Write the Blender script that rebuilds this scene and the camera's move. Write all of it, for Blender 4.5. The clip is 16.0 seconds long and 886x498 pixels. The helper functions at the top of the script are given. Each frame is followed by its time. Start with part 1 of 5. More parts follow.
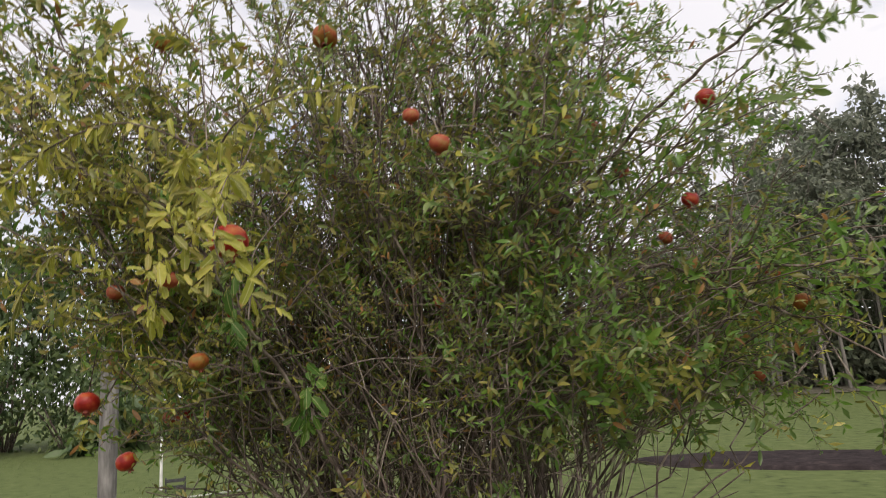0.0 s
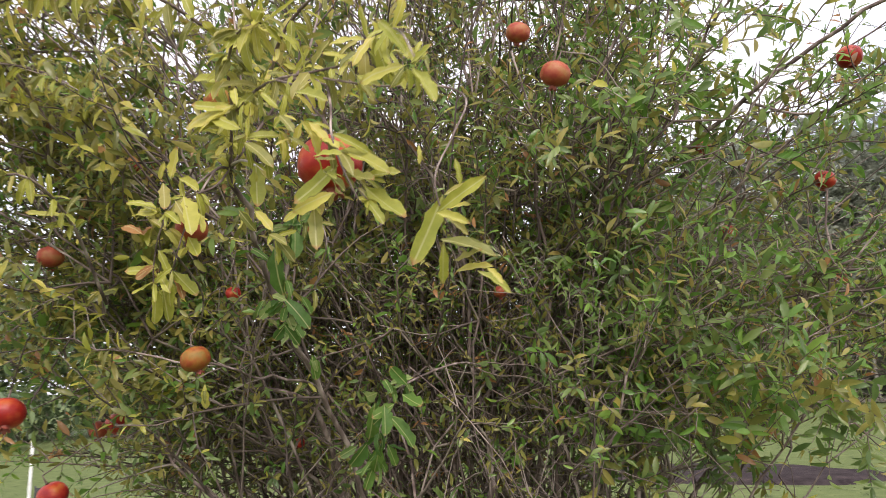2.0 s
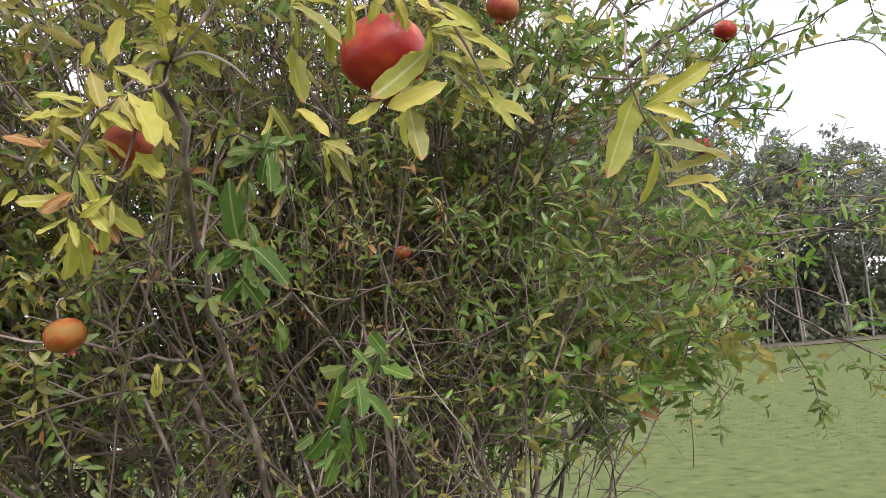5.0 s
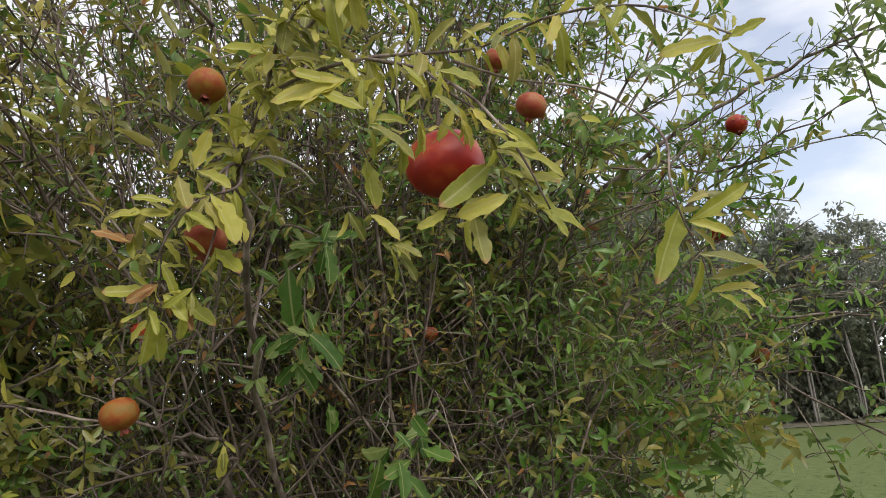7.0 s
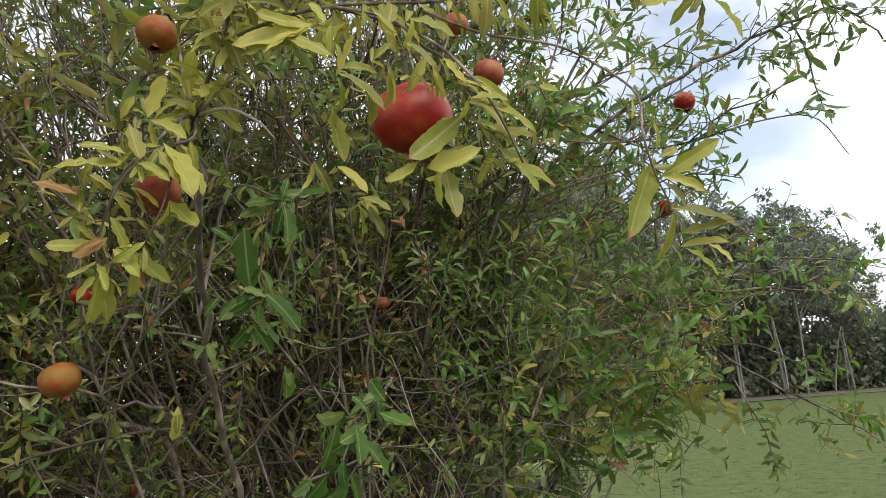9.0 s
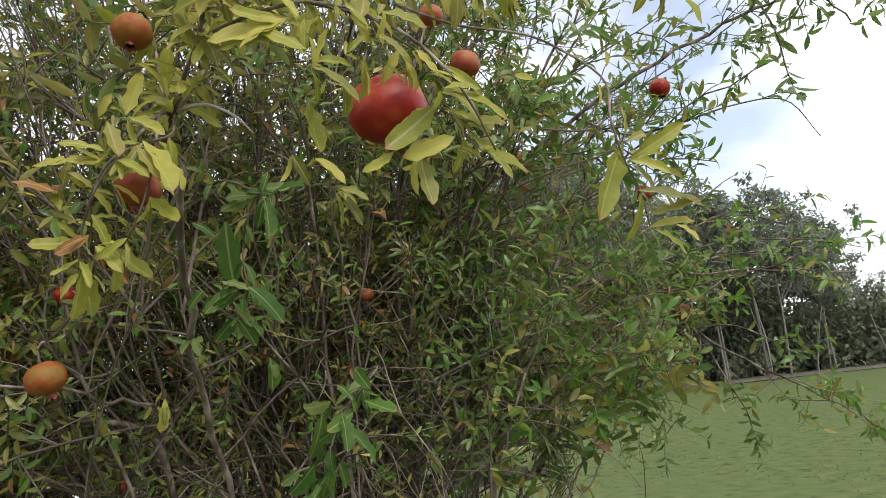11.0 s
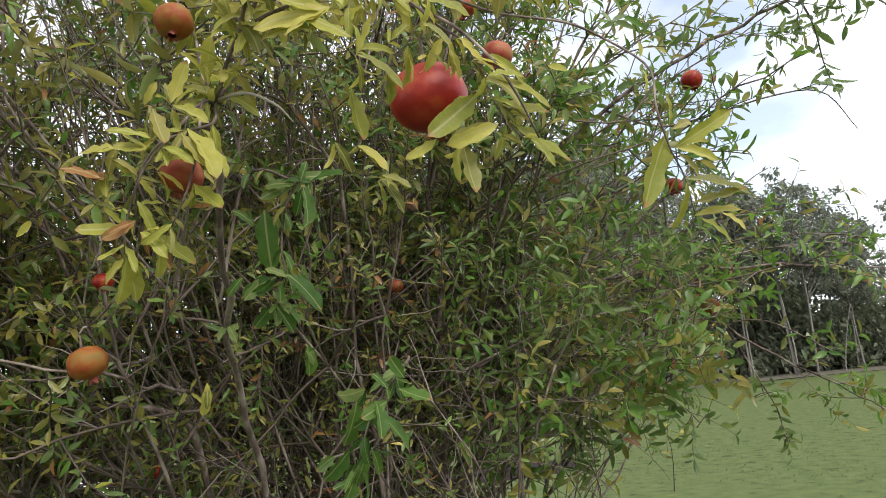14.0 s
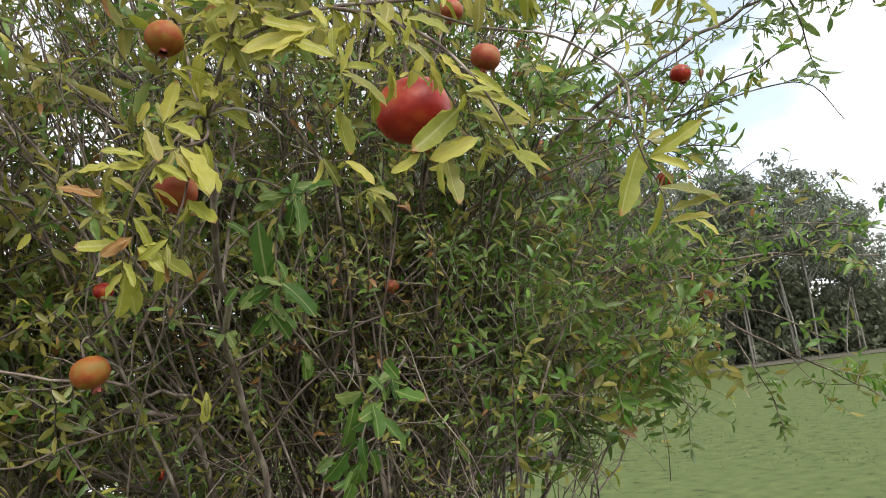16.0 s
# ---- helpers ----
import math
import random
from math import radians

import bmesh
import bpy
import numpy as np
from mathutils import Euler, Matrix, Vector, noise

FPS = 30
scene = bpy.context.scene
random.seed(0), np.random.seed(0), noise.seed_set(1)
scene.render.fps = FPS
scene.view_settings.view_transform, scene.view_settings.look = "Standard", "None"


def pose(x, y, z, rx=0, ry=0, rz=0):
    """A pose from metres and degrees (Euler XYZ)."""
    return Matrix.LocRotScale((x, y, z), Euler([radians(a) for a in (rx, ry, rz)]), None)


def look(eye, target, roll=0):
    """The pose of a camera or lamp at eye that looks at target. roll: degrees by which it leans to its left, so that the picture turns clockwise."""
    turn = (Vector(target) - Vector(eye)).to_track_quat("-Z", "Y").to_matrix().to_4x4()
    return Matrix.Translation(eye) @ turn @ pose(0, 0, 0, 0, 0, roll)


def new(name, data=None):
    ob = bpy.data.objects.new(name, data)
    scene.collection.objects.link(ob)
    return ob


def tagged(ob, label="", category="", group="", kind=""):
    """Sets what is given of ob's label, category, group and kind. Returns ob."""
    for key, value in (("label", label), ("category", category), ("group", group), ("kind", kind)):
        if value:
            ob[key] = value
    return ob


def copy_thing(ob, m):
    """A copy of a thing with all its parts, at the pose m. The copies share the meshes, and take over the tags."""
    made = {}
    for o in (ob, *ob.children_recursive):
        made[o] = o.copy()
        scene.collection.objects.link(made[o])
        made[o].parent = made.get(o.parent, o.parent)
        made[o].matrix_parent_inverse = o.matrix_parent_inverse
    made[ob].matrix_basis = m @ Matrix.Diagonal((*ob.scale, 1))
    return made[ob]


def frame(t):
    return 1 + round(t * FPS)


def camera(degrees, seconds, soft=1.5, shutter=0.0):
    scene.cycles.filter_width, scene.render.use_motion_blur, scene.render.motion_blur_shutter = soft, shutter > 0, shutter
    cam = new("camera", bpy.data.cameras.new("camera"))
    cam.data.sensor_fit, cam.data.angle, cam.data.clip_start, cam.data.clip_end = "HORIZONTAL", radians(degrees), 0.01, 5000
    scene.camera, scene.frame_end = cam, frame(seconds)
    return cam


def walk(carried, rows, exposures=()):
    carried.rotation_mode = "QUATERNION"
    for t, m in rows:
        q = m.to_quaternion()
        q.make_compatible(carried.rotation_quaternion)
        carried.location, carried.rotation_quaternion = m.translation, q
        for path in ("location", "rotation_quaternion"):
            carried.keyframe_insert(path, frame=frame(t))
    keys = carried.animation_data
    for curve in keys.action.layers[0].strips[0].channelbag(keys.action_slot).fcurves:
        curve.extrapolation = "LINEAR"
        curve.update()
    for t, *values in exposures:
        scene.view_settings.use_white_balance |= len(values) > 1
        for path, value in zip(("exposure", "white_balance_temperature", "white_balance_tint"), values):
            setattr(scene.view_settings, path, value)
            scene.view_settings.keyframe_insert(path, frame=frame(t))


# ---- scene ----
# Camera: one phone held by hand, stepping up to the bush and then standing.
cam = camera(64.9, 16.0, soft=0.9, shutter=0.4)
# seconds, eye x, y, z, yaw to the left, pitch up, roll
PATH = [
    (0, 0.300, 0.220, 1.550, 6.98, 10.76, -3.66),
    (0.5, 0.189, 0.362, 1.535, 7.11, 9.43, -0.73),
    (1, 0.048, 0.469, 1.580, 1.88, 10.19, -4.05),
    (1.5, -0.098, 0.591, 1.571, 0.85, 9.60, -2.81),
    (2, -0.202, 0.730, 1.591, -1.74, 10.70, -1.98),
    (2.5, -0.326, 0.816, 1.587, -8.09, 8.87, -3.52),
    (3, -0.419, 0.826, 1.582, -11.91, 7.64, -3.76),
    (3.2, -0.451, 0.862, 1.574, -13.28, 7.03, -3.08),
    (5.3, -0.517, 0.986, 1.594, -22.29, 8.49, -4.75),
    (5.5, -0.526, 0.983, 1.594, -22.14, 9.71, -4.09),
    (6, -0.535, 0.985, 1.604, -24.89, 12.70, -4.40),
    (6.5, -0.556, 0.961, 1.610, -22.99, 15.59, -4.52),
    (7, -0.574, 0.945, 1.607, -21.61, 13.81, -4.00),
    (7.5, -0.596, 0.961, 1.606, -23.23, 13.46, -3.83),
    (8, -0.601, 0.962, 1.610, -24.37, 13.44, -4.14),
    (8.5, -0.591, 0.958, 1.592, -25.81, 13.18, -5.20),
    (9, -0.591, 0.971, 1.589, -26.31, 11.78, -4.25),
    (9.5, -0.594, 0.957, 1.584, -25.92, 11.55, -4.91),
    (10, -0.592, 0.946, 1.587, -26.82, 11.17, -5.84),
    (10.2, -0.591, 0.958, 1.584, -27.98, 10.79, -6.45),
    (12.5, -0.598, 0.947, 1.577, -26.00, 11.53, -5.44),
    (13, -0.600, 0.961, 1.567, -25.49, 11.24, -5.94),
    (13.5, -0.603, 0.962, 1.563, -25.79, 10.95, -5.57),
    (14, -0.610, 0.962, 1.576, -25.66, 10.70, -5.28),
    (14.5, -0.618, 0.948, 1.583, -25.02, 11.05, -6.10),
    (15, -0.617, 0.945, 1.583, -25.27, 11.02, -6.30),
    (15.5, -0.615, 0.940, 1.583, -25.45, 11.42, -7.10),
    (16, -0.608, 0.932, 1.586, -25.61, 10.13, -6.68),
]


def aimed(x, y, z, yaw, pitch, roll):
    a, b = radians(yaw), radians(pitch)
    return look((x, y, z), (x - math.sin(a) * math.cos(b), y + math.cos(a) * math.cos(b), z + math.sin(b)), roll)


walk(cam, [(row[0], aimed(*row[1:])) for row in PATH],
     exposures=[(0.0, 0.12, 7000, 12), (0.5, 0.50, 7000, 13), (1.5, 0.78, 6800, 15), (3.2, 1.04, 6450, 21), (5.4, 0.84, 6600, 17), (6.5, 0.16, 6700, 11), (8.0, 0.42, 6600, 10), (9.0, 0.34, 6550, 8), (14.0, 0.52, 6500, 9), (16.0, 0.62, 6550, 8)])

# ---- world and light ----
SUN_TURN, SUN_UP = -188.0, 46.0


def nodes_of(block):
    block.use_nodes = True
    block.node_tree.nodes.clear()
    return block.node_tree.nodes, block.node_tree.links


world = bpy.data.worlds.new("overcast_sky")
scene.world = world
N, L = nodes_of(world)
w_out = N.new("ShaderNodeOutputWorld")
w_bg = N.new("ShaderNodeBackground")
w_sky = N.new("ShaderNodeTexSky")
w_sky.sky_type, w_sky.sun_disc = "NISHITA", False
w_sky.sun_elevation, w_sky.sun_rotation = radians(SUN_UP), radians(SUN_TURN)
w_co = N.new("ShaderNodeTexCoord")
w_map = N.new("ShaderNodeMapping")
w_map.inputs["Scale"].default_value = (1.0, 1.0, 2.6)
w_noise = N.new("ShaderNodeTexNoise")
w_noise.inputs["Scale"].default_value, w_noise.inputs["Detail"].default_value = 2.3, 6.0
w_ramp = N.new("ShaderNodeValToRGB")
w_ramp.color_ramp.elements[0].position, w_ramp.color_ramp.elements[1].position = 0.34, 0.50
w_ramp.color_ramp.elements[0].color, w_ramp.color_ramp.elements[1].color = (0.35, 0.35, 0.35, 1), (1, 1, 1, 1)
w_gain = N.new("ShaderNodeMixRGB")
w_gain.blend_type = "MULTIPLY"
w_gain.inputs[0].default_value = 1.0
w_gain.inputs[2].default_value = (0.15, 0.15, 0.15, 1)
w_mix = N.new("ShaderNodeMixRGB")
w_mix.inputs[2].default_value = (0.92, 0.93, 0.97, 1)
L.new(w_co.outputs["Generated"], w_map.inputs[0])
L.new(w_map.outputs[0], w_noise.inputs["Vector"])
L.new(w_noise.outputs["Fac"], w_ramp.inputs[0])
L.new(w_sky.outputs[0], w_gain.inputs[1])
L.new(w_ramp.outputs[0], w_mix.inputs[0])
L.new(w_gain.outputs[0], w_mix.inputs[1])
w_grad = N.new("ShaderNodeTexGradient")
w_turn = N.new("ShaderNodeMapping")
w_turn.inputs["Rotation"].default_value = (0, 0, radians(-112))
w_turn.inputs["Location"].default_value = (0.10, 0, 0)
w_bank = N.new("ShaderNodeValToRGB")
w_bank.color_ramp.elements[0].position, w_bank.color_ramp.elements[1].position = 0.15, 0.85
w_bank.color_ramp.elements[0].color, w_bank.color_ramp.elements[1].color = (1, 1, 1, 1), (0.74, 0.75, 0.80, 1)
w_dim = N.new("ShaderNodeMixRGB")
w_dim.blend_type = "MULTIPLY"
w_dim.inputs[0].default_value = 1.0
L.new(w_co.outputs["Generated"], w_turn.inputs[0])
L.new(w_turn.outputs[0], w_grad.inputs[0])
L.new(w_grad.outputs["Fac"], w_bank.inputs[0])
L.new(w_mix.outputs[0], w_dim.inputs[1])
L.new(w_bank.outputs[0], w_dim.inputs[2])
L.new(w_dim.outputs[0], w_bg.inputs[0])
w_bg.inputs[1].default_value = 1.2
L.new(w_bg.outputs[0], w_out.inputs[0])

sun = new("sun", bpy.data.lights.new("sun", "SUN"))
sun.data.energy, sun.data.angle, sun.data.color = 2.1, radians(24), (1.0, 0.95, 0.86)
sd = Vector((math.sin(radians(SUN_TURN)) * math.cos(radians(SUN_UP)), math.cos(radians(SUN_TURN)) * math.cos(radians(SUN_UP)), math.sin(radians(SUN_UP))))
sun.matrix_world = look(sd * 30, (0, 0, 0))

# ---- materials ----


def material(name, colours, rough=0.6, scale=8.0, detail=4.0, by="noise", bump=0.2, bump_scale=60.0, through_light=0.0, spread=0.0, metal=0.0, stretch=(1, 1, 1), spots=None, gloss=0.5, rib=False):
    """colours: ramp stops (position, rgb), picked by noise, per piece or per object; spots: (scale, size, rgb)."""
    m = bpy.data.materials.new(name)
    n, l = nodes_of(m)
    out = n.new("ShaderNodeOutputMaterial")
    bsdf = n.new("ShaderNodeBsdfPrincipled")
    bsdf.inputs["Roughness"].default_value, bsdf.inputs["Metallic"].default_value = rough, metal
    bsdf.inputs["Specular IOR Level"].default_value = gloss
    co = n.new("ShaderNodeTexCoord")
    mp = n.new("ShaderNodeMapping")
    mp.inputs["Scale"].default_value = stretch
    l.new(co.outputs["Object"], mp.inputs[0])
    noi = n.new("ShaderNodeTexNoise")
    noi.inputs["Scale"].default_value, noi.inputs["Detail"].default_value = scale, detail
    l.new(mp.outputs[0], noi.inputs["Vector"])
    value = noi.outputs["Fac"]
    if by in ("island", "object"):
        src = n.new("ShaderNodeNewGeometry").outputs["Random Per Island"] if by == "island" else n.new("ShaderNodeObjectInfo").outputs["Random"]
        mul = n.new("ShaderNodeMath")
        mul.operation = "MULTIPLY_ADD"
        mul.inputs[1].default_value = spread
        l.new(noi.outputs["Fac"], mul.inputs[0])
        add = n.new("ShaderNodeMath")
        add.operation = "MULTIPLY_ADD"
        add.inputs[1].default_value = 1.0 - spread
        l.new(src, add.inputs[0])
        add.inputs[2].default_value = 0.0
        l.new(add.outputs[0], mul.inputs[2])
        value = mul.outputs[0]
    ramp = n.new("ShaderNodeValToRGB")
    els = ramp.color_ramp.elements
    while len(els) < len(colours):
        els.new(0.5)
    for e, (p, c) in zip(els, colours):
        e.position, e.color = p, (*c, 1)
    l.new(value, ramp.inputs[0])
    colour = ramp.outputs[0]
    if spots:
        vor = n.new("ShaderNodeTexVoronoi")
        vor.inputs["Scale"].default_value = spots[0]
        l.new(co.outputs["Object"], vor.inputs["Vector"])
        less = n.new("ShaderNodeMath")
        less.operation = "LESS_THAN"
        less.inputs[1].default_value = spots[1]
        l.new(vor.outputs["Distance"], less.inputs[0])
        mx = n.new("ShaderNodeMixRGB")
        mx.inputs[2].default_value = (*spots[2], 1)
        l.new(less.outputs[0], mx.inputs[0])
        l.new(colour, mx.inputs[1])
        colour = mx.outputs[0]
    if rib:
        # a pale rib along the blade and a withered tip
        sep = n.new("ShaderNodeSeparateXYZ")
        l.new(co.outputs["Object"], sep.inputs[0])
        ab = n.new("ShaderNodeMath")
        ab.operation = "ABSOLUTE"
        l.new(sep.outputs[0], ab.inputs[0])
        line = n.new("ShaderNodeMapRange")
        line.inputs[1].default_value, line.inputs[2].default_value = 0.006, 0.016
        line.inputs[3].default_value, line.inputs[4].default_value = 0.45, 0.0
        l.new(ab.outputs[0], line.inputs[0])
        mr = n.new("ShaderNodeMixRGB")
        mr.inputs[2].default_value = (0.55, 0.52, 0.26, 1)
        l.new(line.outputs[0], mr.inputs[0])
        l.new(colour, mr.inputs[1])
        tip = n.new("ShaderNodeMath")
        tip.operation = "MULTIPLY_ADD"
        tip.inputs[1].default_value = 0.55
        l.new(noi.outputs["Fac"], tip.inputs[0])
        l.new(sep.outputs[1], tip.inputs[2])
        dry = n.new("ShaderNodeMapRange")
        dry.inputs[1].default_value, dry.inputs[2].default_value = 1.14, 1.30
        l.new(tip.outputs[0], dry.inputs[0])
        md = n.new("ShaderNodeMixRGB")
        md.inputs[2].default_value = (0.36, 0.20, 0.08, 1)
        l.new(dry.outputs[0], md.inputs[0])
        l.new(mr.outputs[0], md.inputs[1])
        colour = md.outputs[0]
    l.new(colour, bsdf.inputs["Base Color"])
    if bump:
        bn = n.new("ShaderNodeTexNoise")
        bn.inputs["Scale"].default_value, bn.inputs["Detail"].default_value = bump_scale, 3.0
        l.new(mp.outputs[0], bn.inputs["Vector"])
        bp = n.new("ShaderNodeBump")
        bp.inputs["Strength"].default_value, bp.inputs["Distance"].default_value = bump, 0.6 / bump_scale
        l.new(bn.outputs["Fac"], bp.inputs["Height"])
        l.new(bp.outputs[0], bsdf.inputs["Normal"])
    surface = bsdf.outputs[0]
    if through_light:
        tr = n.new("ShaderNodeBsdfTranslucent")
        l.new(colour, tr.inputs[0])
        ms = n.new("ShaderNodeMixShader")
        ms.inputs[0].default_value = through_light
        l.new(surface, ms.inputs[1])
        l.new(tr.outputs[0], ms.inputs[2])
        surface = ms.outputs[0]
    l.new(surface, out.inputs[0])
    return m


LEAF = dict(rough=0.31, scale=40.0, by="island", spread=0.42, bump=0.25, bump_scale=220.0, through_light=0.50)
LEAF_RAMP = {
    "green": [(0.1, (0.062, 0.115, 0.034)), (0.42, (0.136, 0.210, 0.058)), (0.70, (0.220, 0.288, 0.088)), (0.92, (0.34, 0.36, 0.13))],
    "olive": [(0.1, (0.115, 0.130, 0.032)), (0.45, (0.225, 0.225, 0.055)), (0.78, (0.36, 0.31, 0.085)), (0.95, (0.30, 0.15, 0.06))],
    "yellow": [(0.08, (0.22, 0.255, 0.036)), (0.40, (0.38, 0.385, 0.058)), (0.70, (0.57, 0.52, 0.105)), (0.93, (0.64, 0.45, 0.16))],
    "fresh": [(0.1, (0.070, 0.160, 0.028)), (0.5, (0.130, 0.250, 0.042)), (0.9, (0.24, 0.36, 0.068))],
    "dry": [(0.1, (0.22, 0.10, 0.04)), (0.6, (0.38, 0.19, 0.07)), (0.95, (0.52, 0.32, 0.15))]}
KIND = {c: material(c + "_leaf", q, **LEAF) for c, q in LEAF_RAMP.items()}
BLADE = dict(rough=0.45, gloss=0.32, scale=5.0, detail=7.0, by="object", spread=0.5, bump=0.10, bump_scale=22.0, through_light=0.42, rib=True)
HERO = {c: material(c + "_blade", q, **BLADE) for c, q in {**LEAF_RAMP, "yellow": [(0.08, (0.19, 0.22, 0.034)), (0.40, (0.33, 0.335, 0.052)), (0.70, (0.49, 0.45, 0.096)), (0.93, (0.58, 0.41, 0.15))], "fresh": [(0.1, (0.045, 0.110, 0.022)), (0.5, (0.085, 0.172, 0.032)), (0.9, (0.16, 0.26, 0.050))]}.items()}
M_BARK = material("grey_bark", [(0.30, (0.046, 0.030, 0.027)), (0.48, (0.122, 0.086, 0.076)), (0.66, (0.32, 0.26, 0.23))], rough=0.85, scale=30.0, detail=6.0, bump=0.7, bump_scale=120.0, stretch=(1, 1, 0.3))
M_TWIG = material("brown_twig", [(0.2, (0.060, 0.042, 0.037)), (0.65, (0.160, 0.120, 0.103)), (0.97, (0.36, 0.31, 0.27))], rough=0.8, scale=14.0, by="island", spread=0.4, bump=0.4, bump_scale=200.0)
M_PALE_TWIG = material("pale_dead_twig", [(0.2, (0.28, 0.24, 0.20)), (0.8, (0.48, 0.43, 0.38))], rough=0.8, scale=40.0, bump=0.4, bump_scale=200.0)
M_RED = material("ripe_red_skin", [(0.38, (0.23, 0.010, 0.011)), (0.50, (0.31, 0.021, 0.015)), (0.59, (0.39, 0.056, 0.022)), (0.72, (0.44, 0.14, 0.040))], rough=0.34, gloss=0.3, scale=1.9, detail=5.0, bump=0.10, bump_scale=240.0, spots=(420.0, 0.10, (0.30, 0.05, 0.03)))
M_ORANGE = material("orange_skin", [(0.34, (0.24, 0.034, 0.022)), (0.50, (0.29, 0.064, 0.028)), (0.68, (0.28, 0.12, 0.042))], rough=0.5, gloss=0.3, scale=3.0, detail=5.0, bump=0.15, bump_scale=240.0, spots=(380.0, 0.13, (0.24, 0.10, 0.05)))
M_BROWN = material("unripe_brown_skin", [(0.34, (0.24, 0.050, 0.016)), (0.46, (0.26, 0.082, 0.018)), (0.56, (0.25, 0.112, 0.022)), (0.70, (0.20, 0.122, 0.030))], rough=0.55, gloss=0.25, scale=3.2, detail=5.0, bump=0.2, bump_scale=240.0, spots=(360.0, 0.15, (0.13, 0.055, 0.03)))
M_CALYX = material("calyx", [(0.2, (0.16, 0.018, 0.018)), (0.7, (0.28, 0.07, 0.04))], rough=0.55, scale=60.0, bump=0.3, bump_scale=200.0)
M_LAWN = material("lawn", [(0.31, (0.046, 0.058, 0.023)), (0.39, (0.081, 0.106, 0.038)), (0.55, (0.096, 0.122, 0.045)), (0.72, (0.124, 0.146, 0.058))], rough=0.95, scale=5.0, detail=12.0, bump=0.7, bump_scale=60.0, gloss=0.10)
M_BLADE = material("grass_blades", [(0.05, (0.075, 0.100, 0.038)), (0.5, (0.110, 0.146, 0.056)), (0.95, (0.165, 0.200, 0.088))], rough=0.7, gloss=0.2, by="island", spread=0.15, bump=0, through_light=0.4)
M_SOIL = material("dark_soil", [(0.25, (0.016, 0.012, 0.013)), (0.6, (0.038, 0.030, 0.031)), (0.85, (0.085, 0.062, 0.055))], rough=0.95, gloss=0.08, scale=7.0, detail=9.0, bump=1.0, bump_scale=30.0)
M_LITTER = material("leaf_litter", [(0.25, (0.062, 0.060, 0.042)), (0.55, (0.115, 0.106, 0.075)), (0.8, (0.18, 0.16, 0.12))], rough=0.95, scale=2.5, detail=10.0, bump=0.8, bump_scale=14.0)
M_GUM_TRUNK = material("pale_gum_bark", [(0.25, (0.11, 0.098, 0.085)), (0.55, (0.215, 0.198, 0.178)), (0.8, (0.38, 0.36, 0.335))], rough=0.85, scale=2.2, detail=7.0, bump=0.5, bump_scale=20.0, stretch=(1, 1, 0.25))
# Distance haze is put into both wood leaf colours: lightened, the gum's greyed too.
M_HAZED_GUM_LEAF = material("hazed_gum_leaf", [(0.05, (0.12, 0.138, 0.108)), (0.5, (0.178, 0.198, 0.150)), (0.95, (0.27, 0.285, 0.22))], rough=0.5, by="island", spread=0.2, bump=0, through_light=0.42, scale=0.8)
M_DARK_LEAF = material("undergrowth_leaf", [(0.05, (0.112, 0.132, 0.086)), (0.5, (0.160, 0.182, 0.118)), (0.95, (0.225, 0.245, 0.16))], rough=0.7, by="island", spread=0.2, bump=0, through_light=0.42, scale=0.8)
M_HEDGE_LEAF = material("hedge_leaf", [(0.05, (0.040, 0.070, 0.028)), (0.5, (0.085, 0.130, 0.048)), (0.95, (0.16, 0.20, 0.07))], rough=0.55, by="island", spread=0.2, bump=0, through_light=0.25, scale=1.5)
M_POST = material("weathered_post", [(0.30, (0.075, 0.068, 0.066)), (0.50, (0.155, 0.145, 0.142)), (0.68, (0.27, 0.255, 0.25))], rough=0.9, scale=16.0, detail=8.0, bump=0.8, bump_scale=60.0, stretch=(1, 1, 0.22), gloss=0.15)
M_WHITE = material("white_paint", [(0.3, (0.50, 0.50, 0.48)), (0.7, (0.72, 0.72, 0.69))], rough=0.5, scale=6.0, bump=0.1, bump_scale=40.0)
M_HOSE = material("faded_hose", [(0.3, (0.24, 0.27, 0.22)), (0.7, (0.38, 0.40, 0.35))], rough=0.6, scale=5.0, bump=0.1, bump_scale=40.0)
M_BLACK = material("black_plastic", [(0.3, (0.02, 0.02, 0.022)), (0.7, (0.05, 0.05, 0.055))], rough=0.5, scale=12.0, bump=0.1, bump_scale=40.0)

# ---- mesh tools ----
rng = np.random.RandomState(11)


def mesh_of(name, verts, faces, mat, smooth=True):
    me = bpy.data.meshes.new(name)
    me.from_pydata(verts if isinstance(verts, list) else verts.tolist(), [], faces if isinstance(faces, list) else faces.tolist())
    me.materials.append(mat)
    if smooth:
        me.polygons.foreach_set("use_smooth", np.ones(len(me.polygons), dtype=bool))
    me.update()
    return me


def part(name, bm, mat, parent, label="", smooth=True):
    """Links a bmesh as one mesh object under a thing or a part."""
    me = bpy.data.meshes.new(name)
    bm.to_mesh(me)
    bm.free()
    me.materials.append(mat)
    if smooth:
        me.polygons.foreach_set("use_smooth", np.ones(len(me.polygons), dtype=bool))
    ob = new(name, me)
    ob.parent = parent
    return tagged(ob, label)


def piece(name, me, parent, label="", kind=""):
    ob = new(name, me)
    ob.parent = parent
    return tagged(ob, label, kind=kind)


def unit(v):
    v = np.asarray(v, float)
    return v / (np.linalg.norm(v, axis=-1, keepdims=True) + 1e-9)


